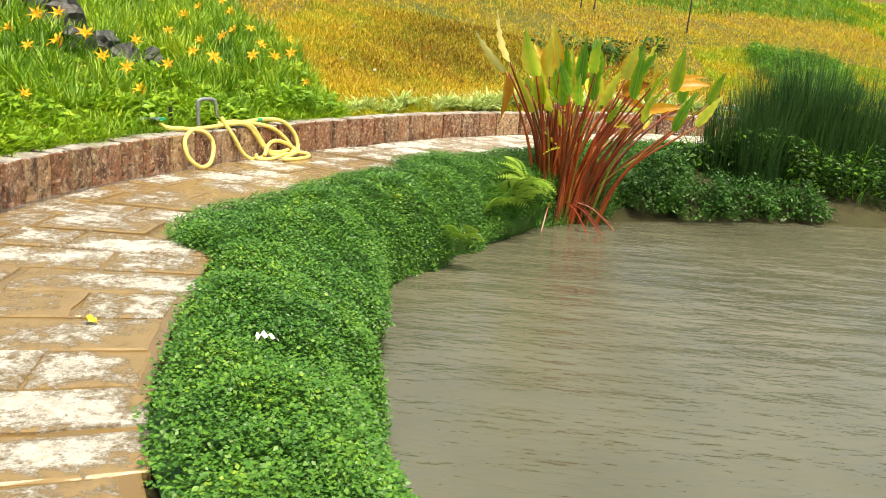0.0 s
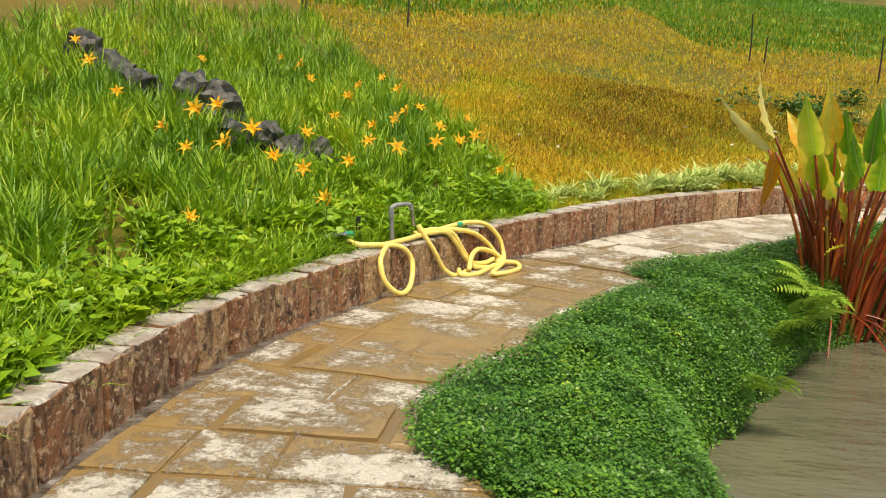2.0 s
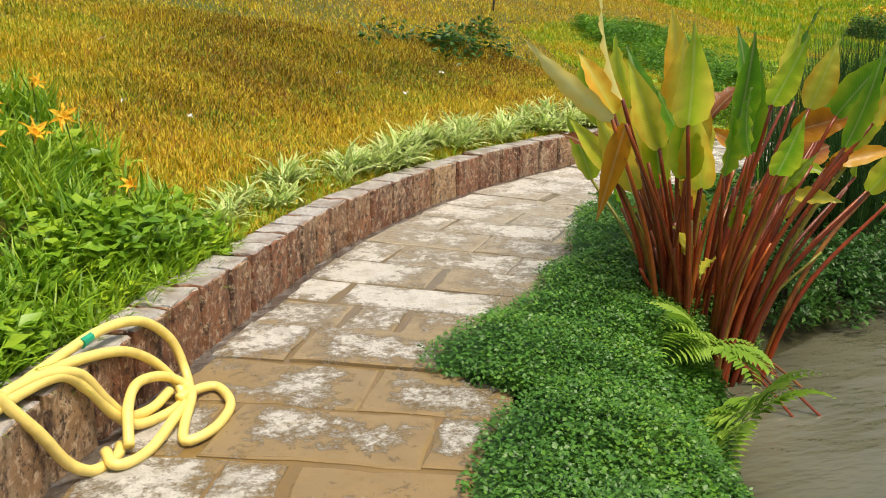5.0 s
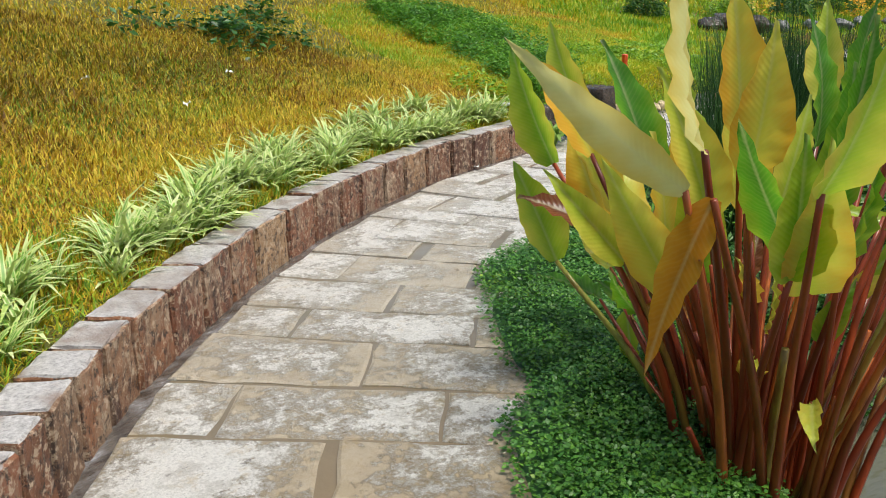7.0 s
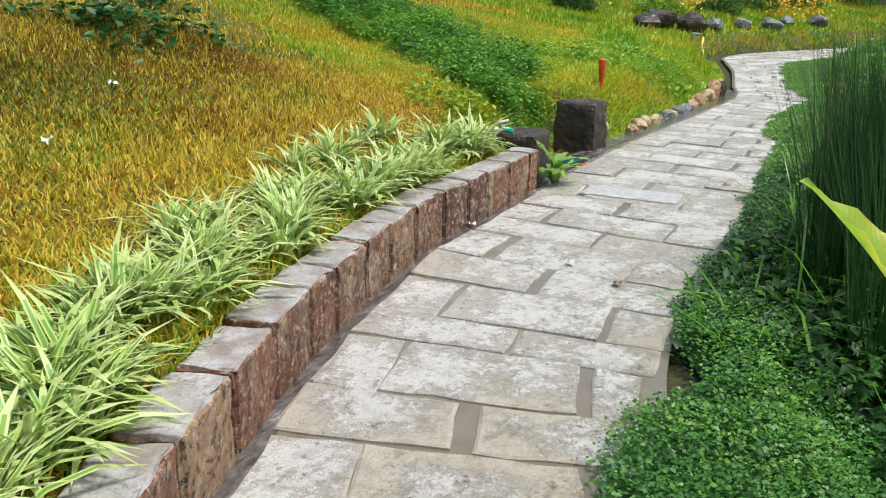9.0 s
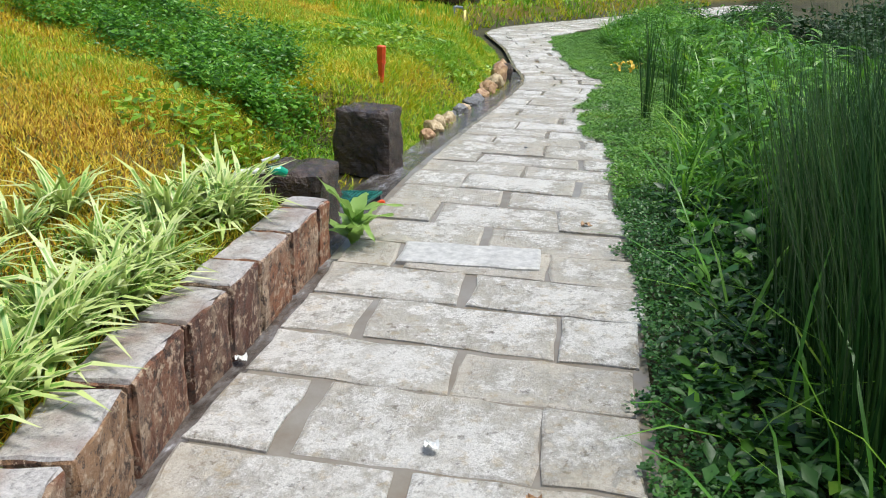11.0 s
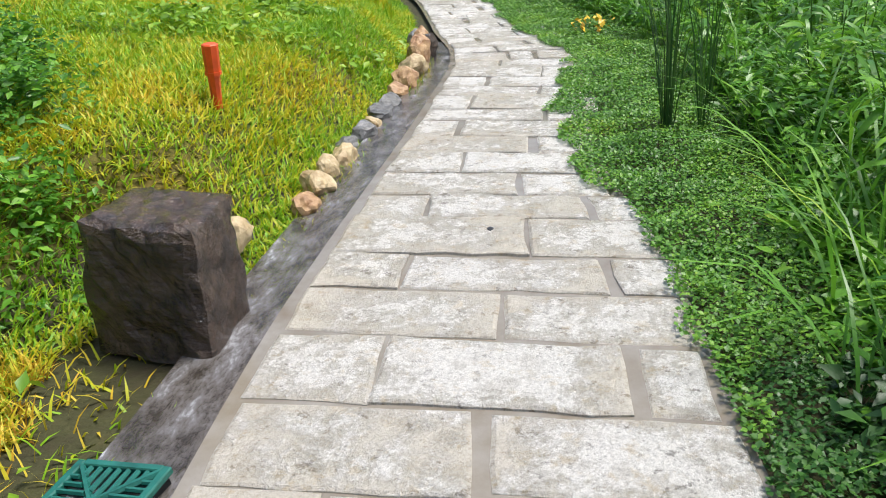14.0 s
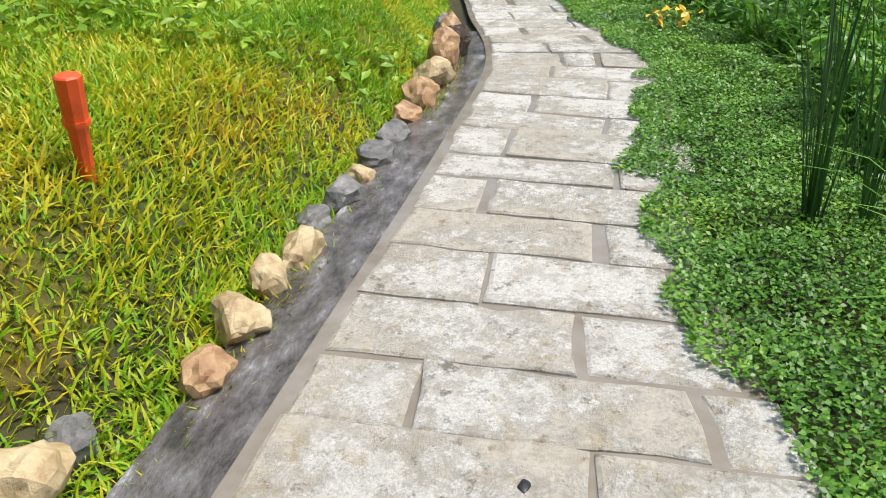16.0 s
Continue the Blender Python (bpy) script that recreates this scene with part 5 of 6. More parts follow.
def vine(x, y, n):
    thing = tagged(new("vine"), "broad heart-leaved green vine on the bank", "vine", "vines on the bank")
    z0 = float(height(np.array([x]), np.array([y]))[0])
    thing.matrix_basis = pose(x, y, z0)
    stem = smooth_line([(-0.4, -0.2, 0.02), (-0.15, 0.05, 0.1), (0.12, -0.04, 0.14), (0.42, 0.15, 0.05)], 0.06)
    part("stem", tube(stem, 0.005, 5), M["lily_stalk"], thing)
    for k in range(n):
        leaf = new("leaf", heart_mesh)
        leaf.parent = thing
        leaf.matrix_basis = pose(RNG.normal(0, 0.22), RNG.normal(0, 0.16), RNG.uniform(0.05, 0.34), RNG.uniform(-35, 15), RNG.normal(0, 18), RNG.uniform(0, 360)) @ Matrix.Scale(RNG.uniform(0.055, 0.105), 4)


for x, y in ((6.35, 13.05), (5.75, 12.75), (7.2, 13.3), (6.0, 12.9)):
    vine(x, y, 26)

for x, y, r in ((8.4, 11.9, 0.85), (9.7, 12.3, 0.9), (11.0, 12.7, 0.9), (12.4, 13.2, 0.95), (13.7, 13.9, 0.9), (15.0, 15.3, 0.95), (16.6, 16.0, 0.9), (18.4, 16.9, 0.9), (6.9, 11.5, 0.75), (20.5, 17.6, 0.8)):
    mound_bush("bank_shrub", (x, y), (r, r * 0.9, r * 1.05), 2600, 0.13, M["weed"], "loose green shrub with narrow leaves on the outer bank", ARCH, 0.16)

# ---- dark stone blocks, second tap, drain and gutter ----
def hewn_block(name, corners, tall, label, seed):
    """A roughly hewn dark stone on four ground corners."""
    rng = np.random.default_rng(seed)
    bm = bmesh.new()
    bmesh.ops.create_cube(bm, size=1)
    bmesh.ops.subdivide_edges(bm, edges=bm.edges[:], cuts=9, use_grid_fill=True)
    c = [Vector((*q, 0)) for q in corners]
    for v in bm.verts:
        u, w, t = v.co.x + 0.5, v.co.y + 0.5, v.co.z + 0.5
        g = c[0] * (1 - u) * (1 - w) + c[1] * u * (1 - w) + c[2] * u * w + c[3] * (1 - u) * w
        mid = (c[0] + c[1] + c[2] + c[3]) / 4
        rim = sum((u < 0.01 or u > 0.99, w < 0.01 or w > 0.99, t > 0.99))
        g = mid + (g - mid) * ((1.03 - 0.05 * t) - (0.05 if rim >= 2 else 0))
        z = t * tall - (0.015 if t > 0.99 and rim >= 2 else 0)
        q = Vector((g.x, g.y, z))
        q += noise.noise_vector(q * 9 + Vector((seed, seed, 0))) * 0.02 + noise.noise_vector(q * 26) * 0.012
        v.co = q
    ob = part(name, bm, M["dark_stone"])
    ob.location.z = -0.06
    return tagged(ob, label, "stone block")


hewn_block("stone_block", [(6.42, 15.55), (6.80, 15.69), (6.76, 16.12), (6.36, 16.02)], 0.49, "square wet dark stone block standing by the gutter", 3)
hewn_block("stone_block", [(4.88, 14.87), (5.28, 15.07), (5.14, 15.42), (4.74, 15.26)], 0.43, "wet dark stone block with chipped corner behind the wall's end", 8)

tap2 = tagged(new("outdoor_tap"), "white pipe tap with green hose connector behind the stone", "tap")
part("pipe", tube(smooth_line([(4.47, 15.10, 0.15), (4.47, 15.10, 0.40), (4.485, 15.09, 0.43), (4.53, 15.055, 0.435), (4.60, 15.01, 0.435)], 0.015), 0.017, 10), M["white_plastic"], tap2, smooth=True)
valve = part("valve", tube([(4.60, 15.01, 0.425), (4.60, 15.01, 0.48)], [0.021, 0.012], 10), M["chrome"], tap2, "chrome valve")
part("lever", tube([(4.585, 15.02, 0.485), (4.66, 14.97, 0.505)], [0.009, 0.012], 8), M["white_plastic"], valve)
part("connector", tube([(4.62, 15.0, 0.435), (4.66, 14.975, 0.43), (4.69, 14.955, 0.41)], [0.022, 0.026, 0.022], 12), M["green_plastic"], tap2, "green hose connector")

M["broad"] = mix_material("broad_leaf", [(0.0, (0.18, 0.36, 0.05)), (1.0, (0.38, 0.52, 0.15))], 3, 0.3, 0.4, 0.4)
weed = new("broadleaf_plant")
for k in range(13):
    leaf = part("leaf", paddle(RNG.uniform(0.15, 0.27), RNG.uniform(0.05, 0.08), RNG.uniform(0.2, 0.7), 0.3, 0.8, 7), M["broad"], weed, smooth=True)
    leaf.matrix_basis = pose(0, 0, 0.02 + 0.01 * k, RNG.uniform(25, 75), 0, k * 137.5)
weed.matrix_basis = pose(4.95, 14.72, -0.03) @ Matrix.Scale(1.25, 4)
tagged(weed, "light green broad-leaved plant at the wall's end", "plant")


def drain_grate():
    thing = new("drain_grate")
    bm = bmesh.new()
    bmesh.ops.create_cube(bm, size=1)
    bmesh.ops.scale(bm, vec=(0.35, 0.32, 0.05), verts=bm.verts)
    bmesh.ops.translate(bm, vec=(0, 0, -0.04), verts=bm.verts)
    part("box", bm, M["black_plastic"], thing, "black plastic drain box")
    for sx, sy, w, d in ((0, 0.165, 0.37, 0.03), (0, -0.165, 0.37, 0.03), (0.175, 0, 0.03, 0.30), (-0.175, 0, 0.03, 0.30)):
        bm = bmesh.new()
        bmesh.ops.create_cube(bm, size=1)
        bmesh.ops.scale(bm, vec=(w, d, 0.022), verts=bm.verts)
        bmesh.ops.bevel(bm, geom=bm.edges[:], offset=0.004, segments=1, affect="EDGES")
        part("rim", bm, M["grate"], thing).matrix_basis = pose(sx, sy, 0.0)
    for sx, sy in ((1, 1), (1, -1)):
        part("rib", tube([(-0.16 * sx, -0.15 * sy, 0.002), (0.16 * sx, 0.15 * sy, 0.002)], 0.012, 6), M["grate"], thing)
    for k in range(4):
        for j in range(-3, 4):
            off = j * 0.036
            near, far = abs(off) + 0.012, 0.155
            ends = [(off, near), (off, far)] if k < 2 else [(near, off), (far, off)]
            sign = 1 if k % 2 else -1
            pts = [(x, y * sign, 0.003) for x, y in ends] if k < 2 else [(x * sign, y, 0.003) for x, y in ends]
            part("bar", tube(pts, 0.009, 6), M["grate"], thing)
    bm = bmesh.new()
    bmesh.ops.create_cone(bm, cap_ends=True, segments=16, radius1=0.04, radius2=0.036, depth=0.016)
    part("hub", bm, M["grate"], thing)
    return tagged(thing, "wet green plastic drain grate beside the gutter", "drain grate")


drain_grate().matrix_basis = pose(5.70, 15.33, -0.01, -7, -6, 8) @ Matrix.Diagonal((0.78, 0.86, 1, 1))
cup = part("orange_scrap", boulder((0.09, 0.06, 0.04), 77), M["orange_paint"])
cup.matrix_basis = pose(5.75, 15.13, -0.03, 0, 0, 20)
tagged(cup, "orange plastic scrap lying in the drain", "litter")
stub = part("white_pipe", tube([(5.28, 15.52, 0.02), (5.42, 15.66, 0.10)], 0.022, 10), M["white_plastic"])
tagged(stub, "short white plastic pipe leaning in the grass", "pipe")

marker = tagged(new("marker_stake"), "orange plastic marker stake standing in the lawn", "stake")
mz = float(height(np.array([8.04]), np.array([16.81]))[0])
shaft = part("shaft", tube([(0, 0, -0.08), (0, 0, 0.22)], [0.014, 0.026], 8), M["orange_paint"], marker)
part("collar", tube([(0, 0, 0.165), (0, 0, 0.18)], 0.031, 8), M["orange_paint"], shaft)
part("cap", tube([(0, 0, 0.18), (0, 0, 0.30), (0, 0, 0.305)], [0.028, 0.031, 0.027], 8), M["orange_paint"], shaft)
marker.matrix_basis = pose(8.04, 16.81, mz, 3, -3, 0) @ Matrix.Diagonal((1.4, 1.4, 1.15, 1))

# the stream beside the paving and its row of edging stones
G0, G1 = int(np.argmin(((LEFT - (4.75, 14.71)) ** 2).sum(1))), int(np.argmin(((LEFT - (12.6, 17.78)) ** 2).sum(1)))
gut = LEFT[G0:G1]
t = np.gradient(gut, axis=0)
nrm = np.stack([-t[:, 1], t[:, 0]], 1) / np.linalg.norm(t, axis=1)[:, None]
wide = 0.25 + 0.10 * (1 - smoothstep(0, 40, np.arange(len(gut))))
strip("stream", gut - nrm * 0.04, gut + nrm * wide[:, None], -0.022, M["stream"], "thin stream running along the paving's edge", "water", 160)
def edging_stone(along, out, size, kindof, seed):
    """One stone of the row: metres along the gutter's line, metres out from it, length, breadth and height."""
    k = min(int(along / 0.05), len(LEFT) - 2)
    tt = LEFT[k + 1] - LEFT[k - 1]
    nn = np.array([-tt[1], tt[0]]) / np.linalg.norm(tt)
    p = LEFT[k] + nn * out
    ob = part("edging_stone", boulder(size, seed, 0.7), M[kindof])
    ob.matrix_basis = pose(p[0], p[1], -0.085, RNG.normal(0, 5), RNG.normal(0, 5), math.degrees(math.atan2(tt[1], tt[0])) + RNG.normal(0, 14))
    colour = {"tan_rock": "tan", "grey_rock": "grey", "rust_rock": "rust-brown", "dark_stone": "dark"}[kindof]
    tagged(ob, "wet " + colour + " edging stone beside the stream", "stone", "edging stones along the gutter")


for k, (along, out, long, tall, kindof) in enumerate(((23.72, 0.42, 0.36, 0.27, "tan_rock"), (23.28, 0.50, 0.26, 0.26, "tan_rock"), (23.98, 0.44, 0.20, 0.15, "grey_rock"), (24.30, 0.23, 0.25, 0.15, "rust_rock"), (24.56, 0.25, 0.30, 0.20, "tan_rock"),
                                                      (24.88, 0.27, 0.20, 0.19, "tan_rock"), (25.14, 0.27, 0.28, 0.21, "tan_rock"), (25.42, 0.31, 0.24, 0.15, "grey_rock"), (25.68, 0.27, 0.28, 0.17, "grey_rock"), (25.95, 0.26, 0.22, 0.14, "tan_rock"),
                                                      (26.22, 0.27, 0.30, 0.16, "grey_rock"), (26.55, 0.27, 0.26, 0.16, "grey_rock"), (26.85, 0.28, 0.24, 0.17, "rust_rock"), (27.2, 0.27, 0.34, 0.24, "rust_rock"), (27.6, 0.28, 0.36, 0.28, "tan_rock"),
                                                      (28.05, 0.27, 0.40, 0.34, "rust_rock"), (28.5, 0.26, 0.38, 0.36, "dark_stone"), (28.95, 0.26, 0.36, 0.32, "rust_rock"), (29.35, 0.27, 0.30, 0.24, "grey_rock"))):
    if along < G1 * 0.05 + 0.3:
        edging_stone(along, out, (long * 0.98, long * 0.66, tall * 0.95), kindof, k + 31)

foot = LEFT[:WALL_END]
tf = np.gradient(foot, axis=0)
nf = np.stack([-tf[:, 1], tf[:, 0]], 1) / np.linalg.norm(tf, axis=1)[:, None]
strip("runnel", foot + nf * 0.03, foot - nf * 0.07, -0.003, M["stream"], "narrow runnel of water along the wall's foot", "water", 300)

# ---- far end of the path ----
far_green = random_in((12, 36, 19, 36), 90000)
far_green = far_green[beside(far_green, LEFT)[0] > 0.4]
grass("far_grass", far_green, TUFT, (0.10, 0.26), (0.03, 0.06), M["lawn_green"], "green grass on the slope behind the far path", (0.5, 1.4))
for k, (x, y, s) in enumerate(((17.6, 23.2, 0.7), (18.6, 23.6, 0.8), (19.3, 23.1, 0.7), (20.6, 23.3, 0.5), (22.2, 23.4, 0.5), (23.4, 23.2, 0.55), (24.6, 23.4, 0.5), (26.0, 23.2, 0.6))):
    ob = part("rock", boulder((s * 1.2, s, s * 0.85), 200 + k, 0.5), M["dark_stone"] if k < 3 else M["grey_rock"])
    ob.matrix_basis = pose(x, y, float(height(np.array([x]), np.array([y]))[0]) - 0.08, 0, 0, k * 61)
    tagged(ob, "dark weathered rock bordering the far path", "rock", "rocks by the far path")
for k, (x, y, s, m, lab) in enumerate(((23.5, 18.9, 0.9, "bush", "round dark green shrub beside the far path"), (21.8, 18.6, 0.55, "weed", "green leafy shrub beside the far path"), (20.0, 18.7, 0.5, "weed", "green leafy shrub beside the far path"),
                                       (27.5, 18.4, 0.8, "bush", "dark green shrub on the far bank"), (30.5, 18.3, 0.9, "bush", "dark green shrub on the far bank"), (21, 25.4, 0.8, "herb", "bright green shrub on the far slope"),
                                       (24, 25.4, 0.9, "bush", "dark green shrub on the far slope"), (27, 25.8, 1.0, "bush", "dark green shrub on the far slope"), (17.6, 25.6, 0.8, "bush", "dark green shrub on the far slope"), (30, 26, 1.1, "bush", "dark green shrub on the far slope"), (34, 26, 1.2, "bush", "dark green shrub on the far slope"))):
    mound_bush("garden_shrub", (x, y), (s, s, s), 2200, 0.1, M[m], lab)
for x, y, r in ((15.5, 11.6, 0.9), (17.5, 12.4, 1.1), (19.5, 13.4, 1.2), (21.6, 14.3, 1.2), (18.6, 10.6, 1.3), (22.5, 12.0, 1.5), (26.5, 12.6, 1.7), (24.8, 16.0, 1.3), (27.2, 15.4, 1.5), (29.8, 15.0, 1.6), (32.6, 14.6, 1.7), (35.5, 15.2, 1.7)):
    mound_bush("waterside_shrub", (x, y), (r, r, r * 1.25), 2400, 0.2, M["tree"], "large dark shrub standing in the pond's margin")
M["yellow_bloom"] = plain_material("yellow_bloom", (0.75, 0.48, 0.03), 0.5, 0.2, 10, 0.1)
for x, y, m, lab in ((26.2, 24.4, "lily", "orange flower clump on the far slope"), (27.8, 24.2, "lily", "orange flower clump on the far slope"), (21.8, 25.0, "yellow_bloom", "yellow flower clump on the far slope"), (18.6, 26.2, "yellow_bloom", "yellow flower clump on the far slope"), (13.2, 16.35, "yellow_bloom", "small yellow flower clump beside the path")):
    small = x < 15
    z = float(height(np.array([x]), np.array([y]))[0])
    n = 40 if small else 160
    r = 0.09 if small else 0.28
    p = np.c_[RNG.normal(x, r, n), RNG.normal(y, r, n), z + RNG.uniform(0.05, 0.22 if small else 0.85, n)]
    l = RNG.uniform(0.05, 0.09, n) if small else RNG.uniform(0.08, 0.14, n)
    v, f = scatter(LEAF, p, turns(RNG.uniform(0, 6.28, n), RNG.uniform(-0.5, 1, n), RNG.normal(0, 0.5, n)), np.c_[l * 0.7, l, l])
    tagged(mesh_of("flower_clump", v, f, M[m]), lab, "flowers", kind="stuff")
far_hose = tagged(new("garden_hose"), "yellow hose hanging on a far standpipe", "hose")
a = np.linspace(0, 6.0, 26)
part("hose_loop", tube(np.c_[17.75 + 0.22 * np.cos(a), 21.75 + 0.12 * np.cos(a), 0.24 + 0.22 * np.sin(a)], 0.028, 8), M["hose"], far_hose, smooth=True)
far_tap = tagged(new("garden_tap"), "grey standpipe beside the far path", "tap")
part("pipe", tube(smooth_line([(17.3, 21.75, -0.05), (17.3, 21.75, 0.5), (17.36, 21.73, 0.56), (17.55, 21.7, 0.54)], 0.04), 0.03, 8), M["grey_pipe"], far_tap)

# a blue tarpaulin and sheets by the water, across the bank; the base under it is made up
M["blue_tarp"] = plain_material("blue_tarp", (0.03, 0.17, 0.26), 0.4, 0.3, 4, 0.3)
tarp = tagged(new("covered_boat"), "blue tarpaulin cover lying low beyond the reeds", "boat")
bm = bmesh.new()
bmesh.ops.create_grid(bm, x_segments=14, y_segments=8, size=0.5)
for v in bm.verts:
    v.co = Vector((v.co.x * 3.4, v.co.y * 1.5, 0.42 * (1 - (2 * v.co.y) ** 2) ** 0.5 * (1 - (2 * abs(v.co.x)) ** 4) + 0.03 * noise.noise(v.co * 7)))
part("cover", bm, M["blue_tarp"], tarp, "blue tarpaulin cover", True)
bm = bmesh.new()
bmesh.ops.create_cube(bm, size=1)
bmesh.ops.scale(bm, vec=(3.3, 1.4, 0.3), verts=bm.verts)
bmesh.ops.bevel(bm, geom=bm.edges[:], offset=0.06, segments=2, affect="EDGES")
part("hull", bm, M["white_plastic"], tarp, "white base under the cover").location = (0, 0, -0.12)
tarp.matrix_basis = pose(17.3, 14.0, POND_Z + 0.1, 0, 0, 75) @ Matrix.Scale(0.42, 4)

# ---- trees round the place, added mostly out of view to darken the pond's reflection ----
def tree(tall, spread_r, seed):
    rng = np.random.default_rng(seed)
    thing = new("tree")
    trunk = smooth_line([(0, 0, -0.3), (rng.normal(0, 0.1), rng.normal(0, 0.1), tall * 0.3), (rng.normal(0, 0.25), rng.normal(0, 0.25), tall * 0.7)], 0.5)
    part("trunk", tube(trunk, np.linspace(0.22, 0.07, len(trunk)), 8), M["bark"], thing)
    clumps = []
    for k in range(9):
        a, r, z = rng.uniform(0, 6.28), rng.uniform(0.3, 1.0) * spread_r, tall * rng.uniform(0.35, 0.95)
        end = np.array([r * math.cos(a), r * math.sin(a), z])
        start = trunk[int(len(trunk) * rng.uniform(0.35, 0.95))]
        part("limb", tube([start, (start + end) / 2 + (0, 0, 0.3), end], [0.06, 0.04, 0.015], 5), M["bark"], thing)
        clumps.append(end)
    clumps.append(np.array([0, 0, tall * 0.9]))
    pts = np.vstack([c + rng.normal(0, 1, (170, 3)) * (spread_r * 0.30, spread_r * 0.30, tall * 0.085) for c in clumps])
    n = len(pts)
    l = rng.uniform(0.2, 0.42, n)
    v, f = scatter(LEAF, pts, turns(rng.uniform(0, 6.28, n), rng.uniform(-0.8, 0.8, n), rng.normal(0, 0.5, n)), np.c_[l * 0.6, l, l])
    crown = mesh_of("crown", v, f, M["tree"])
    crown.parent = thing
    return tagged(thing, "dark green leafy tree behind the garden, added for pond reflections", "tree", "trees round the garden")


trees = [tree(7.5, 2.3, 1), tree(6.0, 2.0, 2), tree(8.5, 2.6, 3)]
for k, (x, y) in enumerate(((33, 29), (38, 26), (42, 21), (45, 15), (47, 9), (46, 2), (43, -4), (38, -10), (30, -15), (28, 33), (22, 36), (48, 24), (50, 12), (40, 31))):
    m = pose(x, y, float(height(np.array([x]), np.array([y]))[0]) if y > 17 else -0.7, 0, 0, k * 70)
    if k < 3:
        trees[k].matrix_basis = m
    else:
        copy_thing(trees[k % 3], m)

# black raised stone placed where the paving has a small hole
pit = part("pebble", boulder((0.055, 0.04, 0.02), 5), M["black_plastic"])
pit.matrix_basis = pose(7.77, 15.13, 0.0, 0, 0, 20)
tagged(pit, "small dark stone put in for a hole in the paving", "pebble")

# ---- fallen leaves on the paving ----
for x, y, m, lab in ((-1.1, 3.58, "yellow_bloom", "small yellow fallen leaf on wet paving"), (3.33, 12.8, "rust_rock", "small brown fallen leaf on wet paving"), (3.54, 14.14, "white_plastic", "small white fallen petal on wet paving"),
                     (3.42, 13.2, "white_plastic", "small white fallen petal on wet paving"), (5.95, 13.83, "rust_rock", "small pinkish fallen leaf on wet paving")):
    ob = part("fallen_leaf", paddle(0.07, 0.045, 0.3, 0.4, 1.0, 5), M[m])
    ob.matrix_basis = pose(x, y, 0.022, 8, 0, x * 97)
    tagged(ob, lab, "leaf")
for (x, y), s in (((-1.9, 15.3), 0.08), ((-1.68, 13.1), 0.06), ((-1.2, 12.95), 0.06), ((1.2, 14.9), 0.08), ((0.6, 15.5), 0.07), ((2.9, 15.0), 0.07), ((1.9, 15.9), 0.07)):
    ob = part("fallen_petal", paddle(s, s * 0.7, 0.3, 0.4, 1.0, 5), M["white_plastic"])
    ob.matrix_basis = pose(x, y, float(height(np.array([x]), np.array([y]))[0]) + 0.07, 10, 10, x * 130)
    tagged(ob, "pale fallen petal lying on the lawn", "petal")

# ---- paving stones and wall blocks, last ----
def rough_slab(corners, thick, top_mat_z=0.0, jitter=0.0045, bevel=0.009):
    """A flat stone with four corners, uneven edges and a worn rim: verts about the middle, faces."""
    c = np.array(corners, float)
    mid = c.mean(0)
    ring = []
    for k in range(4):
        p, q = c[k], c[(k + 1) % 4]
        m = max(2, int(np.linalg.norm(q - p) / 0.11))
        for t in np.arange(m) / m:
            ring.append(p + (q - p) * t + RNG.normal(0, jitter, 2) * (1 if 0 < t else 0.6))
    ring = np.array(ring) - mid
    n = len(ring)
    shrink = ring * (1 - bevel * 1.6 / np.maximum(0.08, np.linalg.norm(ring, axis=1)))[:, None]
    v = np.vstack([np.c_[ring, np.full(n, -thick)], np.c_[ring, np.full(n, -bevel * 0.7)], np.c_[shrink, RNG.normal(0, 0.0012, n)], [[0, 0, 0.001]]])
    faces = []
    for k in range(n):
        k2 = (k + 1) % n
        faces += [(k, k2, n + k2, n + k), (n + k, n + k2, 2 * n + k2, 2 * n + k), (2 * n + k, 2 * n + k2, 3 * n)]
    return mid, v, faces


def slab_object(name, mid, v, faces, z, material, parent, tilt=(0, 0), turn=0.0):
    c, s = math.cos(turn), math.sin(turn)
    v = np.c_[v[:, 0] * c + v[:, 1] * s, v[:, 1] * c - v[:, 0] * s, v[:, 2]]
    me = bpy.data.meshes.new(name)
    me.from_pydata(v.tolist(), [], faces)
    me.materials.append(material)
    ob = new(name, me)
    ob.parent = parent
    ob.matrix_basis = Matrix.Translation((mid[0], mid[1], z)) @ Euler((tilt[0], tilt[1], turn)).to_matrix().to_4x4()
    return ob


# where the courses begin, in metres along the middle of the path
COURSES = [9.09, 9.41, 9.90, 10.3, 10.68, 11.12, 11.55, 12.0, 12.45, 12.87, 13.25, 13.68, 14.1, 14.57, 14.96, 15.40, 15.86, 16.23, 16.74, 17.05, 17.55, 17.97, 18.45, 18.84, 19.28, 19.70, 20.10, 20.51, 20.98,
           21.37, 21.80, 22.15, 22.48, 22.92, 23.25, 23.62, 24.02, 24.38, 24.78, 25.10, 25.55, 25.88, 26.25]


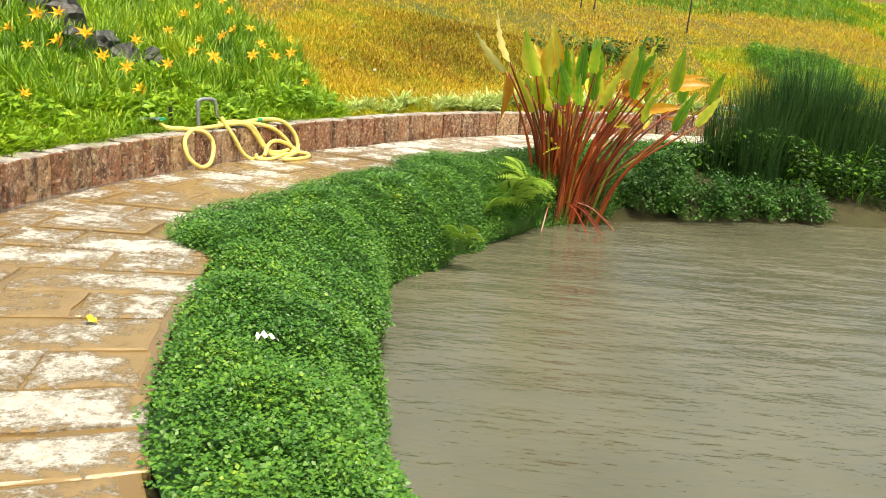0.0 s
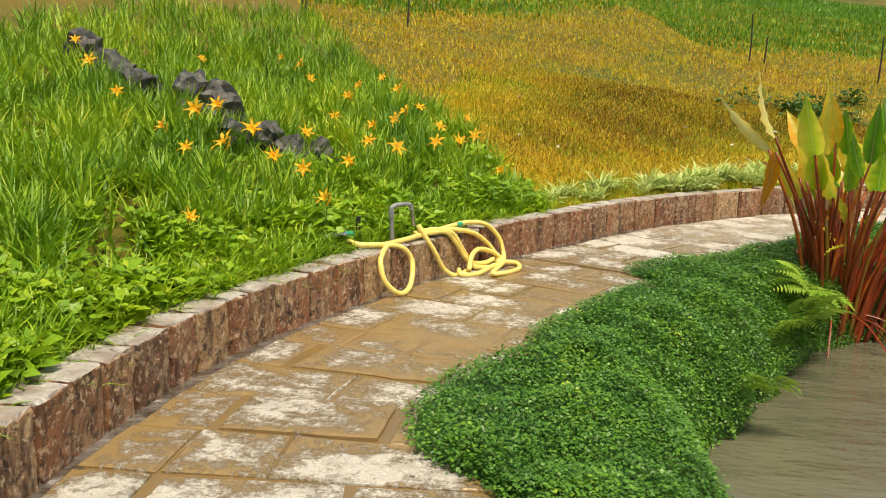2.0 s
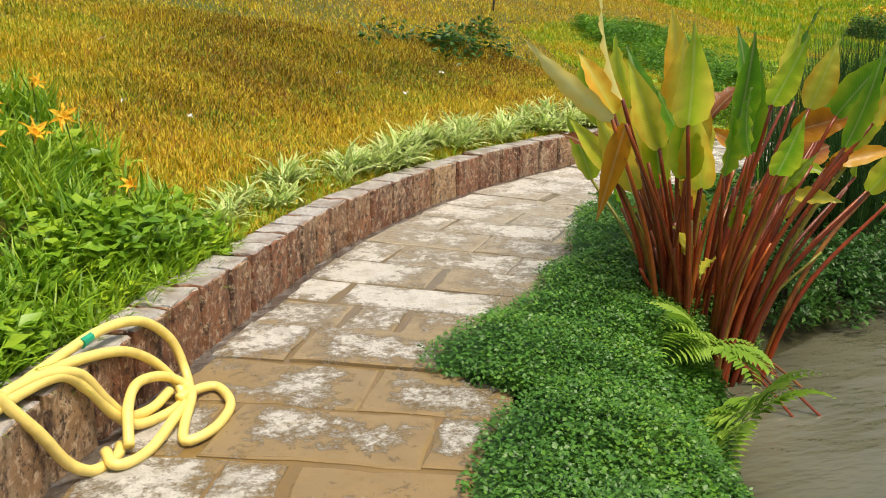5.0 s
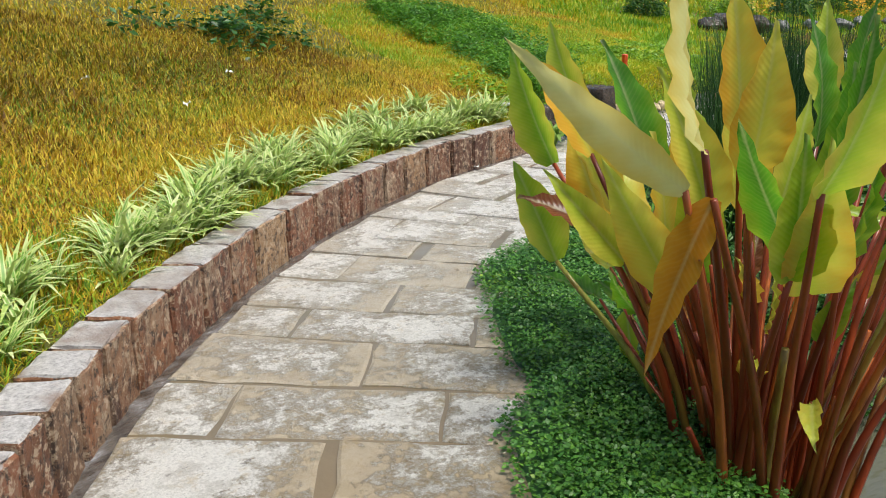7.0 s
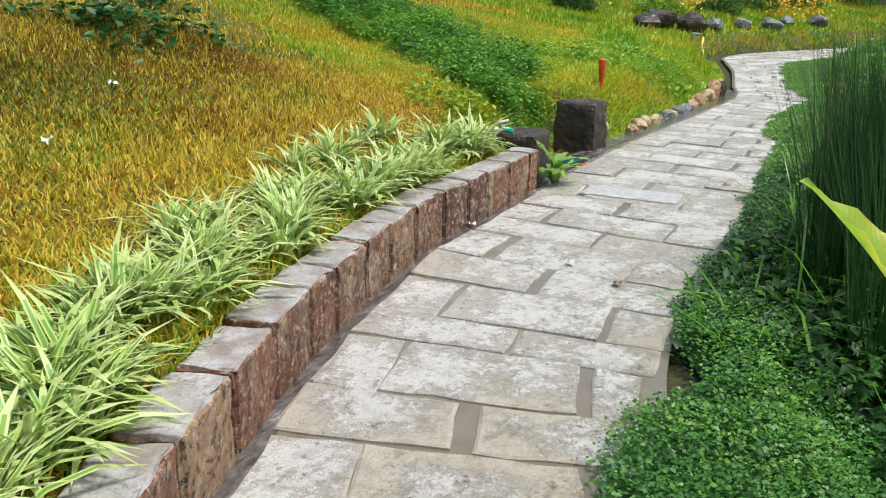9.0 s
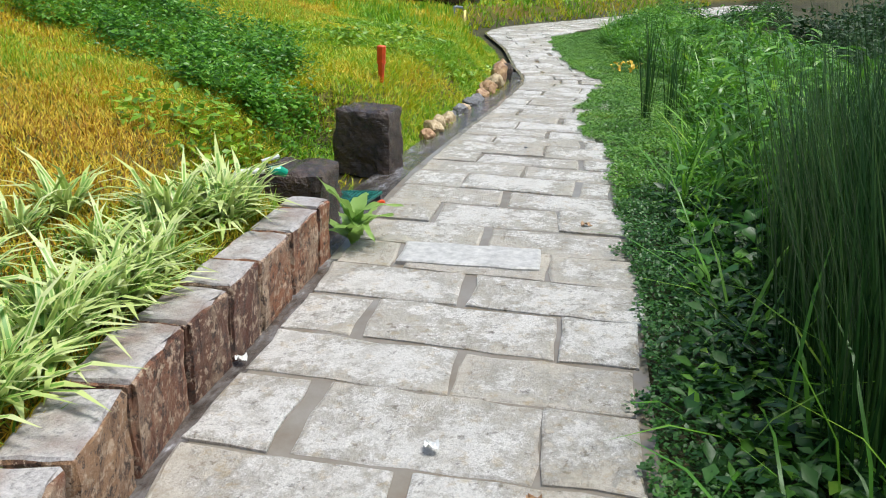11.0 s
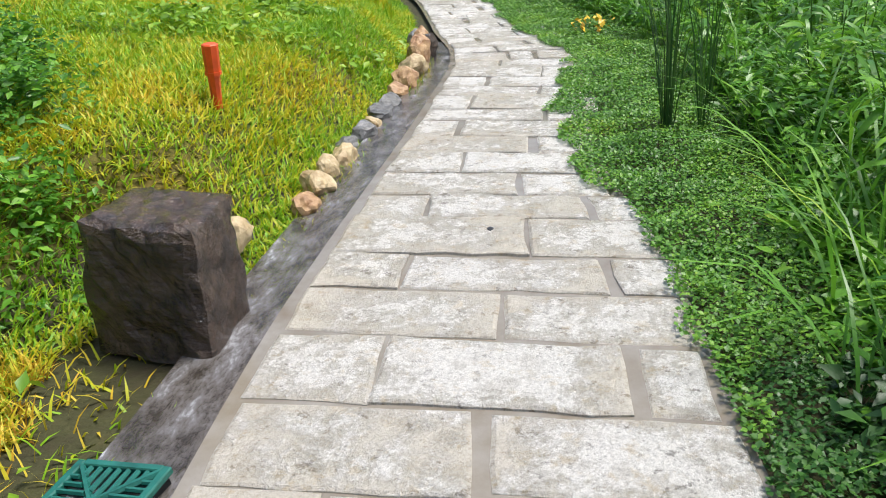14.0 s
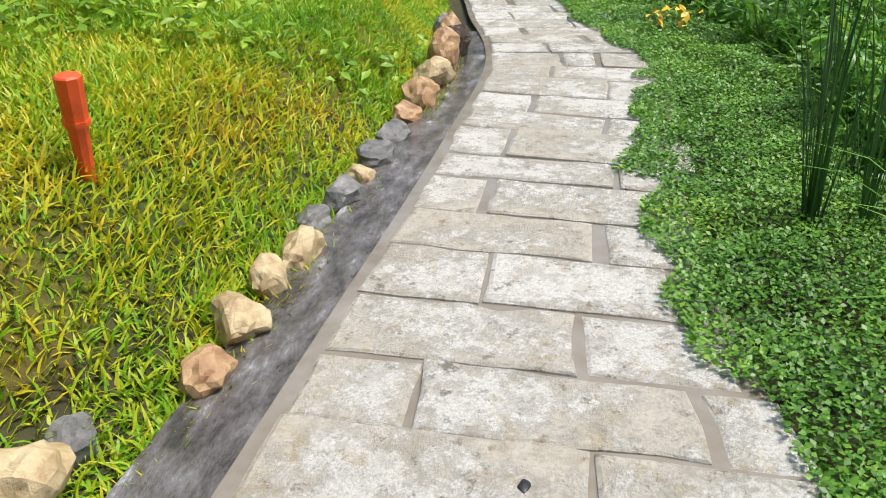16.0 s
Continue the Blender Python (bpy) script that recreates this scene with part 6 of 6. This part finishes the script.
def lay_path():
    n = 2000
    # matched stations: for each place on the middle line, the nearest places on both edges
    mid = resample((resample(LEFT, n) + resample(RIGHT, n)) / 2, n)
    li = side_of(mid, LEFT)[1]
    ri = side_of(mid, RIGHT)[1]
    s = np.r_[0, np.cumsum(np.linalg.norm(np.diff(mid, axis=0), axis=1))]
    ls, rs = np.maximum.accumulate(li).astype(float), np.maximum.accumulate(ri).astype(float)
    ls, rs = np.convolve(np.pad(ls, 20, "edge"), np.ones(41) / 41, "valid"), np.convolve(np.pad(rs, 20, "edge"), np.ones(41) / 41, "valid")

    def at(line, index):
        k = np.arange(len(line))
        return np.array([np.interp(index, k, line[:, 0]), np.interp(index, k, line[:, 1])])

    extra_v, extra_f, count = [], [], 0
    lines = list(np.arange(0.3, 8.9, 0.4)) + COURSES
    while lines[-1] < s[-1] - 1.0:
        lines.append(lines[-1] + RNG.uniform(0.3, 0.44))
    for row, (p0, p1) in enumerate(zip(lines, lines[1:])):
        skew = 0.11 if p0 > 12 else 0.0
        ends = []
        for line, idx, off in ((LEFT, ls, 0.02), (RIGHT, rs, 0.02 - skew)):
            for q in (p0 + 0.008, p1 - 0.014):
                ends.append(at(line, np.interp(np.interp(max(0, q + off), s, np.arange(n)), np.arange(n), idx)))
        l0, l1, r0, r1 = ends
        width = np.linalg.norm(l0 - r0)
        # a running bond of long stones: two joints in one course, one in the next
        cuts = [0.41, 1.2] if row % 2 else [0.82]
        cuts = [0.05] + [c + RNG.normal(0, 0.035) for c in cuts] + [width + RNG.uniform(-0.05, 0.05)]
        if p0 < 13 or p0 > 27:
            cuts = sorted(cuts + ([0.5 + RNG.normal(0, 0.1)] if len(cuts) == 3 and RNG.uniform() < 0.5 else []))
        for c0, c1 in zip(cuts, cuts[1:]):
            gap = RNG.choice([0.014, 0.022, 0.05, 0.075], p=[0.35, 0.3, 0.2, 0.15])
            u0, u1 = c0 / width, (c1 - gap) / width
            corners = [l0 + (r0 - l0) * u0, l0 + (r0 - l0) * u1, l1 + (r1 - l1) * u1, l1 + (r1 - l1) * u0]
            corners = [q + RNG.normal(0, 0.006, 2) for q in corners]
            m, v, f = rough_slab(corners, 0.05, jitter=0.006)
            z = max(-0.002, RNG.normal(0.002, 0.004))
            if 2.2 < m[1] and m[0] < 13 and count < 300:
                slab_object("paving_stone", m, v, f, z, M["paver"], path_bed, tuple(RNG.normal(0, 0.006, 2)), math.atan2(*(r0 - l0)[::-1]))
                count += 1
            else:
                base = sum(len(q) for q in extra_v)
                extra_v.append(v + np.r_[m, z])
                extra_f += [tuple(int(k) + base for k in face) for face in f]
    m, v, f = rough_slab([np.array(q) for q in ((4.83, 14.36), (5.13, 13.69), (5.42, 13.82), (5.12, 14.49))], 0.03)
    slab_object("paving_stone", m, v, f, 0.018, M["slab"], path_bed)
    me = bpy.data.meshes.new("paving")
    me.from_pydata(np.vstack(extra_v).tolist(), [], extra_f)
    me.materials.append(M["paver"])
    rest = new("paving", me)
    rest.parent = path_bed
    tagged(rest, "pale granite paving stones further along the path", kind="stuff")


lay_path()


def rough_block(width, depth, tall):
    """A split granite block: uneven faces, a worn rim and chipped arrises. Slot 0 sides, slot 1 top."""
    bm = bmesh.new()
    xs, ys, zs = [np.unique(np.r_[0.0, 0.014, np.linspace(0.014, size - 0.014, cuts), size - 0.014, size]) for size, cuts in ((width, 6), (depth, 4), (tall, 6))]
    seen = {}

    def corner(i, j, k):
        if (i, j, k) not in seen:
            x, y, z = xs[i], ys[j], zs[k]
            rim = (i in (0, len(xs) - 1)) + (j in (0, len(ys) - 1)) + (k in (0, len(zs) - 1))
            q = Vector((x - width / 2, y, z))
            if rim >= 2:
                pull = RNG.uniform(0.004, 0.015)
                q += Vector((math.copysign(pull, -q.x) if i in (0, len(xs) - 1) else 0, pull if j == 0 else 0, -pull if k == len(zs) - 1 else 0))
            q += Vector((RNG.normal(0, 0.002), RNG.normal(0, 0.0035), RNG.normal(0, 0.002)))
            seen[i, j, k] = bm.verts.new(q)
        return seen[i, j, k]

    nx_, ny_, nz_ = len(xs) - 1, len(ys) - 1, len(zs) - 1
    for i in range(nx_):
        for k in range(nz_):
            bm.faces.new((corner(i, 0, k), corner(i + 1, 0, k), corner(i + 1, 0, k + 1), corner(i, 0, k + 1)))
            bm.faces.new((corner(i + 1, ny_, k), corner(i, ny_, k), corner(i, ny_, k + 1), corner(i + 1, ny_, k + 1)))
        for j in range(ny_):
            bm.faces.new((corner(i, j, nz_), corner(i + 1, j, nz_), corner(i + 1, j + 1, nz_), corner(i, j + 1, nz_))).material_index = 1
    for j in range(ny_):
        for k in range(nz_):
            bm.faces.new((corner(0, j + 1, k), corner(0, j, k), corner(0, j, k + 1), corner(0, j + 1, k + 1)))
            bm.faces.new((corner(nx_, j, k), corner(nx_, j + 1, k), corner(nx_, j + 1, k + 1), corner(nx_, j, k + 1)))
    return bm


def build_wall():
    wall = tagged(new("wall_garden"), "low curved retaining wall of rust-stained granite blocks", "retaining wall", kind="structure")
    models = []
    for k in range(9):
        ob_bm = rough_block(0.35, 0.21, 0.35)
        me = bpy.data.meshes.new("block")
        ob_bm.to_mesh(me)
        ob_bm.free()
        me.materials.append(M["block_side"])
        me.materials.append(M["block_top"])
        models.append(me)
    k = 0
    while k < WALL_END - 3:
        broad = LEFT[k][1] > 11
        w = RNG.choice([0.3, 0.35, 0.4, 0.45] if broad else [0.2, 0.25, 0.3, 0.35], p=[0.15, 0.35, 0.35, 0.15])
        e = min(WALL_END, k + int(w / 0.05 + 0.5))
        p, q = LEFT[k], LEFT[e]
        d = q - p
        length = np.linalg.norm(d)
        ob = new("block", models[RNG.integers(len(models))])
        ob.parent = wall
        ob.matrix_basis = Matrix.Translation(((p[0] + q[0]) / 2, (p[1] + q[1]) / 2, -0.04)) @ Matrix.Rotation(math.atan2(d[1], d[0]) + RNG.normal(0, 0.012), 4, "Z") @ Matrix.Diagonal(((length - 0.024) / 0.35, 1, 1 + RNG.normal(0, 0.012), 1))
        k = e
    return wall


build_wall()
